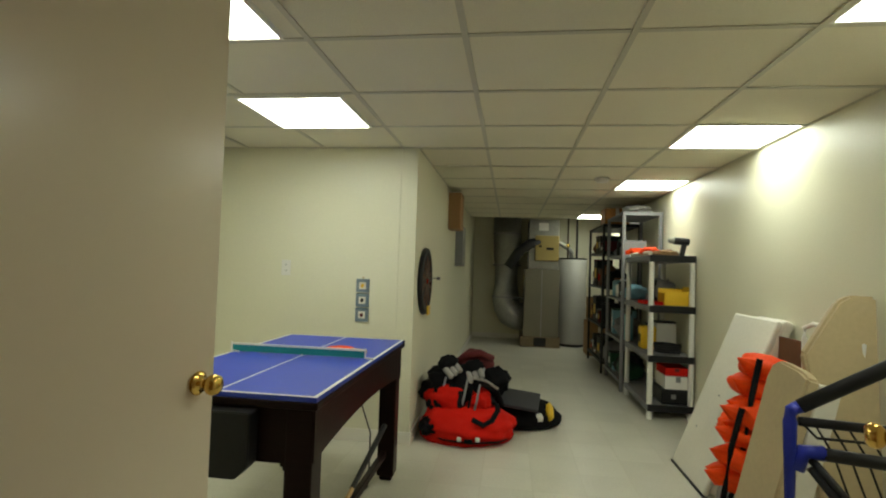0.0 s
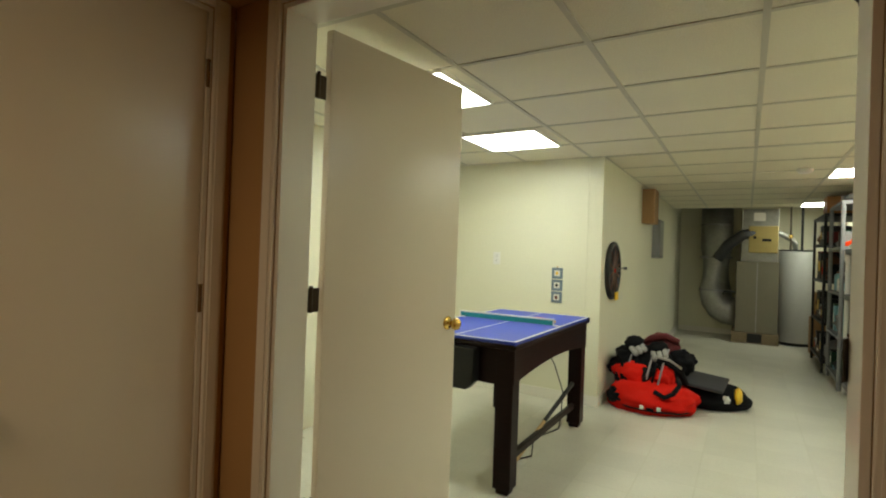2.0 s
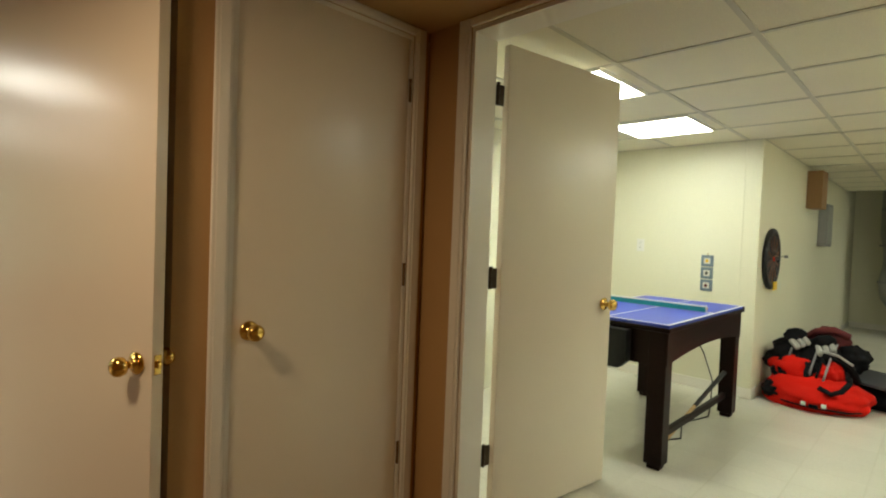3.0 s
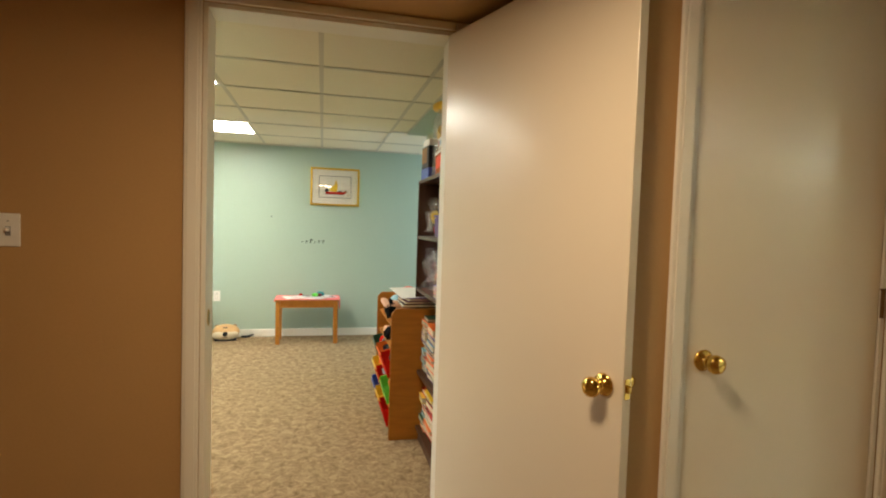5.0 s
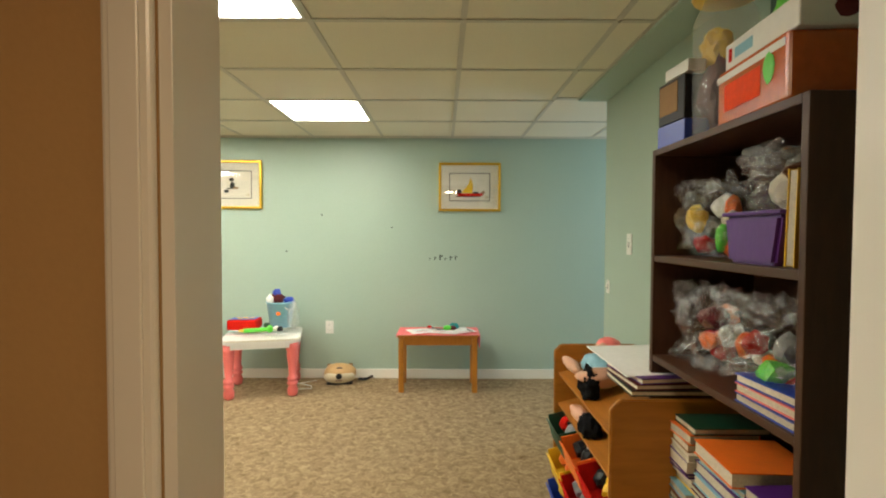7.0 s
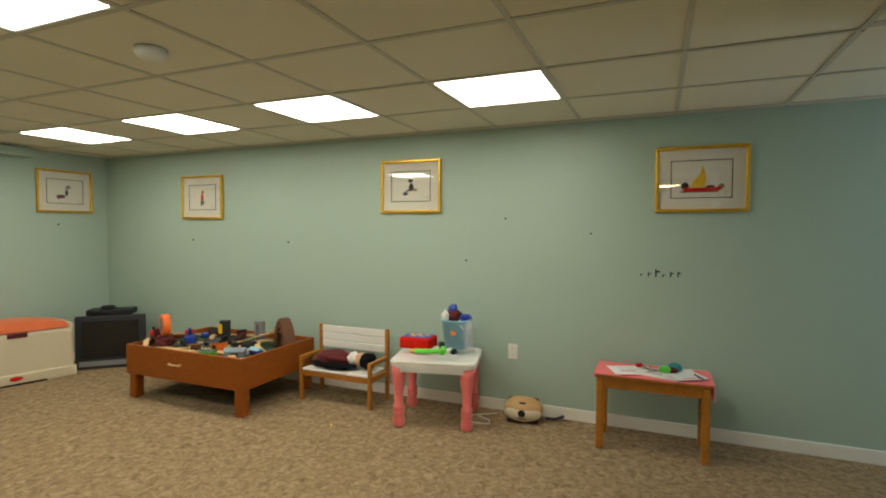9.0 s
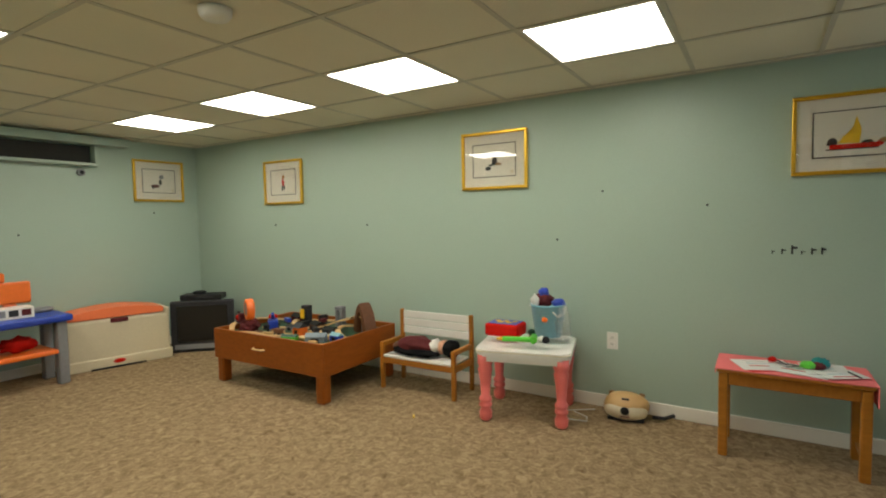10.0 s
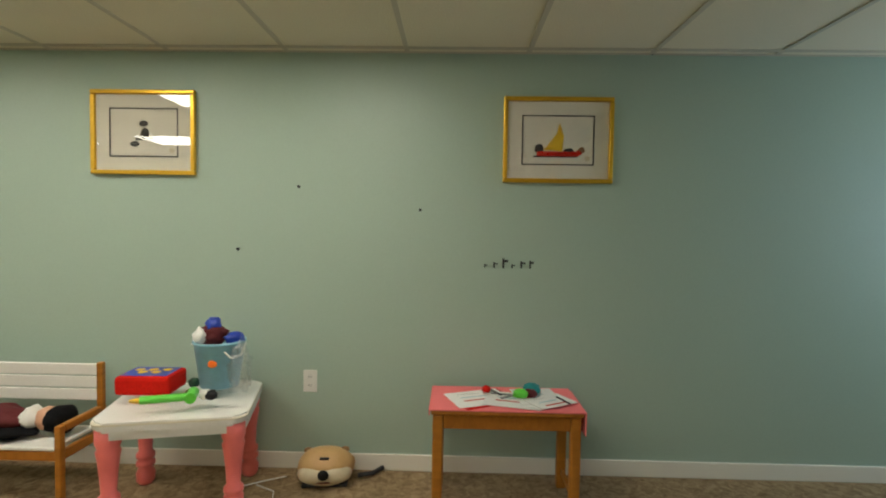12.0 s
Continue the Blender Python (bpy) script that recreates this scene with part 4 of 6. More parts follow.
goods("rack", 1.32, 1.76, 7.05, 8.12, (0.15, 0.6, 1.1, 1.55), 0.42, 5, ["black", "charcoal", "brown", "black", "maroon", "grey"], ["box", "box", "bundle"])
goods("near", 1.52, 1.76, 5.40, 5.96, (0.56, 1.00), 0.34, 8, ["charcoal", "black", "skyblue", "brown", "grey", "white"], ["box", "jar", "jar", "bundle"])
carton("orange_crate", pose(1.32, 7.0, 1.904), (0.30, 0.34, 0.20), "oak", "ochre wooden crate on top of the rack")
solo("folded_cloth", blob(B(), (1.55, 6.35, 1.99), (0.16, 0.24, 0.055), 0.35, 2.6, 4, 1.953, 4), "greycloth", I, "folded pale cloth on the grey shelving", "cloth", smooth=True)
solo("orange_cloth", blob(B(), (1.52, 6.12, 1.51), (0.15, 0.05, 0.05), 0.35, 2.6, 5, 1.485, 4), "orange", I, "bright orange folded cloth on the shelf", "cloth", smooth=True)
bn = thing("yellow_basket", pose(1.52, 5.12, 1.003), "open mustard-yellow plastic basket on the shelf", "basket")
for a, b in (((0, 0, 0), (0.22, 0.20, 0.006)), ((0, 0, 0.0065), (0.22, 0.006, 0.13)), ((0, 0.194, 0.0065), (0.22, 0.2, 0.15)), ((0, 0.0065, 0.0065), (0.006, 0.1935, 0.11)), ((0.214, 0.0065, 0.0065), (0.22, 0.1935, 0.17))):
    part("panel", box(B(), a, b, 0.002), "yellow", bn)
solo("red_folder", box(B(), (0, 0, 0), (0.14, 0.30, 0.03), 0.004), "red", pose(1.38, 5.12, 1.003, 0, 0, 4), "red plastic folder lying on the shelf", "folder")
jug = thing("yellow_jug", pose(1.47, 5.48, 0.563), "yellow plastic jug with a dark label on the shelf", "jug")
part("body", box(B(), (-0.07, -0.07, 0), (0.07, 0.07, 0.22), 0.02), "yellow", jug)
part("cap", rod(B(), (0, 0, 0.2205), (0, 0, 0.25), 0.022), "black", jug)
part("label", box(B(), (-0.0725, -0.04, 0.06), (-0.0705, 0.04, 0.14), 0), "ink", jug)
solo("coiled_hose", tube(B(), [(1.57 + (0.10 + 0.002 * k / 8) * math.cos(k * 0.5), 5.18 + 0.11 * math.sin(k * 0.5), 0.575 + 0.0017 * k) for k in range(50)], 0.010), "black", I, "coiled black hose on the shelf", "hose", smooth=True)
carton("shoe_box", pose(1.53, 5.09, 0.265), (0.22, 0.30, 0.115), "white", "white cardboard shoe box on a black case", tape="grey")
carton("red_box", pose(1.53, 5.09, 0.383), (0.20, 0.28, 0.07), "red", "flat red cardboard box on the shoe box", tape="maroon")
cs = thing("black_case", pose(1.50, 5.08, 0.133), "black plastic case on the bottom shelf", "case")
part("body", box(B(), (0, 0, 0), (0.25, 0.32, 0.128), 0.01), "black", cs)
part("latch", box(B(), (0.08, -0.005, 0.05), (0.12, -0.0005, 0.09), 0.002), "grey", cs)
solo("rolled_paper", rod(B(), (1.40, 5.15, 1.475), (1.40, 5.85, 1.475), 0.02), "ivory", I, "rolled paper lying on the top shelf", "roll")
drill = thing("power_drill", pose(1.66, 5.12, 1.453), "dark power drill standing on the top shelf", "drill")
part("grip", box(B(), (-0.02, -0.025, 0), (0.02, 0.025, 0.12), 0.012, pose(0, 0, 0, 0, 12, 0)), "charcoal", drill)
part("body", rod(B(), (-0.07, 0, 0.135), (0.06, 0, 0.125), 0.032), "charcoal", drill)
part("chuck", rod(B(), (-0.115, 0, 0.139), (-0.0705, 0, 0.135), 0.02, 0.03), "steel", drill)
solo("leather_gloves", blob(B(), (1.54, 5.20, 1.473), (0.11, 0.08, 0.028), 0.4, 3, 6, 1.453, 4), "cardboard", I, "tan leather work gloves on the top shelf", "gloves", smooth=True)
solo("orange_rag", blob(B(), (1.46, 5.42, 1.49), (0.08, 0.16, 0.045), 0.4, 3, 7, 1.453, 4), "orange", I, "bright orange rag on the top shelf", "rag", smooth=True)
solo("brown_bundle", blob(B(), (1.64, 5.45, 1.48), (0.09, 0.12, 0.04), 0.4, 3, 9, 1.453, 4), "brown", I, "dark brown tool roll on the top shelf", "bundle", smooth=True)


def leaning_panels():
    # a white folding table top against the wall: foot out in the room, head on the wall
    lean = math.degrees(math.atan2(0.40, 1.03))
    a = thing("folding_table", pose(1.28, 3.48, 0.012, 0, lean, 0), "white folding table leaning on the wall, folded flat", "table")
    part("top", box(B(), (0, 0, 0), (0.035, 0.57, 1.10), 0.012), "panelwhite", a)
    part("edge_strip", box(B(), (-0.003, -0.002, -0.010), (0.038, 0.572, -0.0005), 0.002), "charcoal", a, "dark metal edge")
    part("leaf", box(B(), (0.039, 0.01, 0.02), (0.10, 0.34, 1.12), 0.016), "panelwhite", a)
    for y, z in ((0.30, 0.55), (0.42, 0.30), (0.16, 0.84)):
        part("rivet", rod(B(), (-0.002, y, z), (0.001, y, z), 0.006), "grey", a)
    b = thing("headboard_panel", pose(0, 2.74, 0.0, -3, 0, 0), "cream padded panel leaning towards the wall", "panel")
    out = [(1.52, 0), (1.50, 0.70), (1.455, 0.95), (1.60, 1.19), (1.65, 1.22), (1.76, 1.215), (1.765, 0)]
    part("board", prism(B(), out, 0.05, I, 0.012), "panelcream", b)
    c = thing("laminate_board", pose(1.06, 2.43, 0.0, 0, 13.5, 0), "cream panel with rounded corner and pale edge", "panel")
    out = [(0, 0.02), (0.29, 0.0), (0.29, 0.88), (0.27, 0.94), (0.22, 0.965), (0.06, 0.95), (0.0, 0.93)]
    part("board", prism(B(), out, 0.05, pose(0.05, 0.0, 0, 0, 0, 90), 0.010), "panelcream", c)
    part("edge", box(B(), (0.0505, -0.002, 0.03), (0.13, 0.05, 0.92), 0.006), "panelwhite", c, "white laminated edge")
    h = thing("walker_frame", I, "white tubular handle frame behind the panels", "frame")
    part("handle", tube(B(), [(1.62, 3.10, 0.62), (1.65, 3.16, 0.98), (1.66, 3.18, 1.03), (1.67, 3.12, 1.055), (1.69, 2.85, 1.05), (1.70, 2.80, 1.0), (1.70, 2.80, 0.3), (1.70, 2.80, 0.0)], 0.013), "white", h, "", True)
    part("leg", tube(B(), [(1.62, 3.10, 0.619), (1.60, 3.08, 0.0)], 0.013), "white", h, "", True)
    w = thing("wooden_plank", pose(1.64, 3.20, 0.0, 0, 3, 0), "brown varnished board behind the panels", "board")
    part("board", box(B(), (0, 0, 0), (0.025, 0.34, 0.95), 0.004), "brown", w)


leaning_panels()


def life_vests():
    for k, (x, y, z, s, q) in enumerate(((1.33, 3.08, 0.43, 1.0, 0), (1.42, 3.16, 0.66, 1.0, 10))):
        ob = thing("life_vest", pose(x, y, z, 0, 12, q), "bright orange foam life vest with black straps, piled", "life vest", "life vests")
        for j in range(4):
            part("foam_panel", blob(B(), (0.02, -0.02 + 0.05 * (j % 2), 0.16 - 0.11 * j), (0.13 * s, 0.15, 0.07), 0.25, 2.6, j + k * 5, None, 3), "orange", ob, "", True)
            part("point", rod(B(), (-0.10 * s, -0.04, 0.16 - 0.11 * j), (-0.18 * s, -0.06, 0.18 - 0.11 * j), 0.045, 0.002, 8), "orange", ob, "pointed orange foam tab")
        part("strap", tube(B(), [(-0.10, -0.11, 0.2), (-0.12, -0.14, 0.0), (-0.10, -0.13, -0.2), (-0.08, -0.10, -0.32)], 0.014), "blackcloth", ob)
        part("strap", tube(B(), [(0.02, -0.13, 0.2), (0.0, -0.16, 0.0), (0.02, -0.15, -0.2), (0.0, -0.10, -0.34)], 0.014), "blackcloth", ob)
    b = thing("sports_bag", pose(1.36, 3.12, 0.0), "grey sports bag with a teal cap and black piping", "bag")
    part("body", blob(B(), (0, 0, 0.13), (0.12, 0.16, 0.14), 0.15, 2, 4, 0.0, 4), "greycloth", b, "", True)
    part("cap", blob(B(), (-0.02, -0.05, 0.26), (0.09, 0.11, 0.03), 0.15, 2, 5, None, 3), "teal", b, "teal top flap", True)
    part("piping", tube(B(), [(-0.11, -0.11, 0.02), (-0.13, -0.10, 0.15), (-0.09, -0.10, 0.27), (0.0, -0.15, 0.27), (0.03, -0.17, 0.1), (0.03, -0.16, 0.01)], 0.012), "blackcloth", b)


life_vests()


def sled():
    ob = thing("sled_frame", pose(-0.06, 0, 0), "blue and black steel frame of a folding cart", "cart")
    part("corner_post", tube(B(), [(1.165, 2.20, 0.05), (1.16, 2.20, 0.80), (1.165, 2.20, 0.835), (1.19, 2.20, 0.85)], 0.022, 10), "bluemetal", ob, "blue steel corner post", True)
    part("foot", tube(B(), [(1.165, 2.20, 0.0), (1.165, 2.20, 0.05)], 0.026, 10), "rubber", ob)
    part("top_rail", tube(B(), [(1.191, 2.20, 0.85), (1.45, 2.10, 1.04), (1.62, 2.04, 1.15)], 0.024, 10), "black", ob, "", True)
    part("mid_rail", tube(B(), [(1.187, 2.20, 0.80), (1.70, 2.10, 0.80)], 0.016, 10), "black", ob, "", True)
    part("low_rail", tube(B(), [(1.20, 2.20, 0.70), (1.70, 2.08, 0.69)], 0.022, 10), "black", ob, "", True)
    part("bracket", tube(B(), [(1.18, 2.20, 0.64), (1.20, 2.195, 0.70), (1.26, 2.19, 0.70)], 0.026, 10), "bluemetal", ob, "blue welded bracket", True)
    for k in range(2):
        part("brace", tube(B(), [(1.22, 2.19, 0.68 - 0.03 * k), (1.38, 2.12, 0.48 - 0.05 * k), (1.5, 2.08, 0.30)], 0.014, 8), "black", ob, "", True)
    for k in range(4):
        x = 1.24 + 0.05 * k
        part("wire", tube(B(), [(x, 2.20, 0.79), (x + 0.05, 2.19, 0.70), (x + 0.10, 2.16, 0.52)], 0.004, 6), "black", ob)
    part("cable", tube(B(), [(1.19, 2.19, 0.80), (1.24, 2.19, 0.75), (1.40, 2.17, 0.75), (1.52, 2.14, 0.80), (1.60, 2.12, 0.90)], 0.005, 6), "black", ob)
    for y0 in (1.6,):
        part("rear_post", tube(B(), [(1.68, 2.05, 0.0), (1.66, 2.04, 1.14)], 0.022, 10), "bluemetal", ob)


sled()


# ---- playroom ----
def picture(name, m, w, h, art, label):
    """A framed, matted print under glass, facing -y."""
    ob = thing(name, m, label, "picture", "framed prints")
    f = 0.022
    for a, b in (((-w / 2, -h / 2), (w / 2, -h / 2 + f)), ((-w / 2, h / 2 - f), (w / 2, h / 2)), ((-w / 2, -h / 2 + f), (-w / 2 + f, h / 2 - f)), ((w / 2 - f, -h / 2 + f), (w / 2, h / 2 - f))):
        part("frame_bar", box(B(), (a[0], -0.028, a[1]), (b[0], -0.001, b[1]), 0.005), "gold", ob)
    part("mat", box(B(), (-w / 2 + f, -0.010, -h / 2 + f), (w / 2 - f, -0.004, h / 2 - f), 0), "mat", ob)
    iw, ih = w * 0.66, h * 0.58
    t = 0.006
    for a, b in (((-iw / 2, -ih / 2), (iw / 2, -ih / 2 + t)), ((-iw / 2, ih / 2 - t), (iw / 2, ih / 2)), ((-iw / 2, -ih / 2 + t), (-iw / 2 + t, ih / 2 - t)), ((iw / 2 - t, -ih / 2 + t), (iw / 2, ih / 2 - t))):
        part("mat_line", box(B(), (a[0], -0.0125, a[1]), (b[0], -0.0105, b[1]), 0), "charcoal", ob)
    part("seal", blob(B(), (iw * 0.41, -0.0115, -ih * 0.36), (0.014, 0.0015, 0.014), 0.2, 3, 1, None, 2), "beigeplastic", ob)
    for shape, mat, x, z, sx, sz in art:
        if shape == "sail":
            part("sail", prism(B(), [(x, z), (x + sx, z - 0.005), (x + sx * 1.08, z + sz * 0.5), (x + sx * 0.85, z + sz), (x + sx * 0.7, z + sz * 0.6)], 0.0015, pose(0, -0.0125, 0)), mat, ob)
        elif shape == "bar":
            part("stroke", box(B(), (x - sx, -0.0125, z - sz), (x + sx, -0.0108, z + sz), 0.0008), mat, ob)
        else:
            part("stroke", blob(B(), (x, -0.0115, z), (sx, 0.0012, sz), 0.3, 2.5, x * 50, None, 2), mat, ob)
    g = part("glass", box(B(), (-w / 2 + f, -0.0165, -h / 2 + f), (w / 2 - f, -0.0150, h / 2 - f), 0), "picglass", ob)
    return ob


W90 = 90
def bigger(art, k):
    return [(a, m, x * k, z * k, u * k, v * k) for a, m, x, z, u, v in art]


boat = bigger([("sail", "yellow", -0.065, -0.045, 0.085, 0.125), ("bar", "red", 0.0, -0.062, 0.095, 0.011), ("blob", "red", 0.095, -0.056, 0.016, 0.012), ("blob", "ink", -0.085, -0.038, 0.020, 0.022), ("blob", "ink", 0.05, -0.046, 0.024, 0.010), ("blob", "cardboard", 0.108, -0.045, 0.016, 0.014), ("bar", "ink", -0.01, -0.075, 0.10, 0.003)], 1.1)
runner = bigger([("blob", "ink", 0.0, 0.035, 0.018, 0.012), ("blob", "ink", 0.005, -0.005, 0.017, 0.024), ("blob", "ink", -0.035, -0.045, 0.020, 0.011), ("blob", "cardboard", 0.028, -0.022, 0.022, 0.009), ("bar", "ink", -0.018, -0.026, 0.014, 0.005)], 1.3)
rider = bigger([("blob", "maroon", -0.03, -0.040, 0.034, 0.014), ("blob", "ink", 0.01, -0.01, 0.012, 0.026), ("blob", "grey", 0.02, 0.035, 0.020, 0.018), ("blob", "ink", -0.05, -0.050, 0.012, 0.012)], 1.3)
jumper = bigger([("blob", "red", 0.0, 0.0, 0.014, 0.028), ("blob", "oak", 0.005, 0.038, 0.016, 0.014), ("blob", "ink", -0.008, -0.042, 0.010, 0.022), ("blob", "ink", 0.012, -0.04, 0.009, 0.018)], 1.3)
picture("picture", pose(-5.829, -1.07, 1.715, 0, 0, 90), 0.55, 0.43, boat, "gold-framed print of a small boat with a yellow sail")
picture("picture", pose(-5.829, -3.183, 1.73, 0, 0, 90), 0.54, 0.43, runner, "gold-framed print of a small dark running figure")
picture("picture", pose(-5.829, -5.482, 1.69, 0, 0, 90), 0.54, 0.43, jumper, "gold-framed print of a small red upright figure")
picture("picture", pose(-5.395, -6.919, 1.755, 0, 0, 180), 0.53, 0.43, rider, "gold-framed print of a small rocking figure")

# marks on the wall: pin holes, a peg, and a row of unreadable letters
for y, z in ((-2.385, 1.465), (-2.70, 1.14), (-1.76, 1.355), (-4.43, 1.26), (-5.62, 1.27)):
    solo("wall_hook", rod(B(), (0, 0, 0), (0.012, 0, 0.002), 0.008, 0.006, 8), "charcoal", pose(-5.829, y, z), "small dark hook on the wall", "hook", "wall hooks")
for x, z in ((-5.33, 1.42), (-4.16, 1.23)):
    solo("wall_hook", rod(B(), (0, 0, 0), (0, 0.012, 0.002), 0.008, 0.006, 8), "charcoal", pose(x, -6.919, z), "small dark hook on the wall", "hook", "wall hooks")
cup = thing("wall_bracket", pose(-4.66, -6.919, 1.80), "small dark round bracket on the wall", "bracket")
part("ring", rod(B(), (0, 0, 0), (0, 0.035, 0), 0.032), "grey", cup)
part("hole", rod(B(), (0, 0.0352, 0), (0, 0.04, 0), 0.018), "black", cup)
lt = thing("wall_letters", pose(-5.829, -1.44, 1.065, 0, 0, 90), "row of small dark letters stuck on the wall", "letters")
for k, (w, h) in enumerate(((0.016, 0.02), (0.022, 0.03), (0.03, 0.05), (0.02, 0.02), (0.026, 0.036), (0.022, 0.04))):
    x = 0.012 + 0.046 * k
    part("letter", box(B(), (x, -0.004, 0), (x + w * 0.35, -0.001, h), 0), "ink", lt)
    part("letter", box(B(), (x + w * 0.36, -0.004, h * 0.6), (x + w, -0.001, h * 0.85), 0), "ink", lt)


def train_table():
    x0, x1, y0, y1, z0, z1 = -5.72, -4.88, -5.30, -4.07, 0.20, 0.44
    ob = thing("train_table", I, "cherry-stained wooden play table with a drawer pull", "play table")
    t = 0.022
    part("side_board", box(B(), (x0, y0, z0), (x0 + t, y1, z1), 0.004), "trainwood", ob)
    part("side_board", box(B(), (x1 - t, y0, z0), (x1, y1, z1), 0.004), "trainwood", ob)
    part("side_board", box(B(), (x0 + t, y0, z0), (x1 - t, y0 + t, z1), 0.004), "trainwood", ob)
    part("side_board", box(B(), (x0 + t, y1 - t, z0), (x1 - t, y1, z1), 0.004), "trainwood", ob)
    part("play_board", box(B(), (x0 + t, y0 + t, z1 - 0.055), (x1 - t, y1 - t, z1 - 0.045), 0), "darkgreen", ob, "green printed play board")
    for x in (x0 + 0.012, x1 - 0.092):
        for y in (y0 + 0.012, y1 - 0.092):
            part("leg", box(B(), (x, y, 0), (x + 0.08, y + 0.08, z0 + 0.06), 0.014), "trainwood", ob)
    part("drawer_pull", tube(B(), [(x1, -4.80, 0.33), (x1 + 0.022, -4.79, 0.33), (x1 + 0.026, -4.74, 0.33), (x1 + 0.022, -4.69, 0.33), (x1, -4.68, 0.33)], 0.008), "birch", ob, "wooden drawer pull", True)
    return x0, x1, y0, y1, z1 - 0.045


TX0, TX1, TY0, TY1, TZ = train_table()


def track(pts, z=None):
    """A grooved wooden rail along a smooth line."""
    n = 40
    line = []
    for k in range(n + 1):
        u = k / n * (len(pts) - 1)
        i = min(int(u), len(pts) - 2)
        p = [Vector(pts[max(0, min(len(pts) - 1, j))]) for j in (i - 1, i, i + 1, i + 2)]
        f = u - i
        line.append(0.5 * (2 * p[1] + (p[2] - p[0]) * f + (2 * p[0] - 5 * p[1] + 4 * p[2] - p[3]) * f * f + (3 * p[1] - p[0] - 3 * p[2] + p[3]) * f ** 3))
    bm = B()
    rows = []
    for i, p in enumerate(line):
        d = (line[min(i + 1, n)] - line[max(i - 1, 0)])
        s = Vector((-d.y, d.x, 0)).normalized()
        prof = ((-0.020, 0), (-0.020, 0.012), (-0.013, 0.012), (-0.011, 0.009), (-0.009, 0.012), (0.009, 0.012), (0.011, 0.009), (0.013, 0.012), (0.020, 0.012), (0.020, 0))
        rows.append([bm.verts.new(p + s * a + Vector((0, 0, b))) for a, b in prof])
    for u, v in zip(rows, rows[1:]):
        for k in range(len(u)):
            bm.faces.new((u[k], u[(k + 1) % len(u)], v[(k + 1) % len(u)], v[k]))
    bm.faces.new(rows[0]); bm.faces.new(rows[-1][::-1])
    solo("toy_track", bm, "birch", I, "pale grooved wooden train track", "toy track", "train tracks")


z = TZ + 0.001
track([(-4.95, -5.16, z), (-4.93, -4.9, z + 0.03), (-4.98, -4.6, z), (-4.96, -4.25, z), (-5.10, -4.13, z), (-5.35, -4.14, z)])
track([(-4.95, -5.16, z + 0.02), (-5.05, -5.25, z + 0.05), (-5.30, -5.24, z + 0.05), (-5.55, -5.15, z), (-5.64, -4.9, z)])
track([(-5.06, -4.95, z), (-5.12, -4.65, z), (-5.10, -4.35, z), (-5.25, -4.22, z)])
track([(-5.64, -4.88, z), (-5.62, -4.6, z + 0.03), (-5.55, -4.42, z + 0.07), (-5.50, -4.28, z + 0.12), (-5.46, -4.20, z + 0.12)])
track([(-5.42, -4.75, z), (-5.35, -4.55, z + 0.03), (-5.36, -4.40, z + 0.08), (-5.40, -4.26, z + 0.12)])
track([(-4.94, -4.80, z + 0.013), (-5.02, -4.62, z + 0.013), (-5.04, -4.42, z + 0.013), (-4.98, -4.24, z + 0.013)])
track([(-5.60, -5.0, z + 0.02), (-5.45, -4.95, z + 0.03), (-5.34, -4.85, z + 0.03), (-5.30, -4.66, z + 0.013)])
track([(-5.20, -4.16, z + 0.013), (-5.28, -4.30, z + 0.03), (-5.44, -4.40, z + 0.03), (-5.58, -4.36, z + 0.013)])
track([(-5.22, -5.1, z), (-5.28, -4.9, z), (-5.24, -4.7, z), (-5.3, -4.5, z), (-5.2, -4.32, z)])


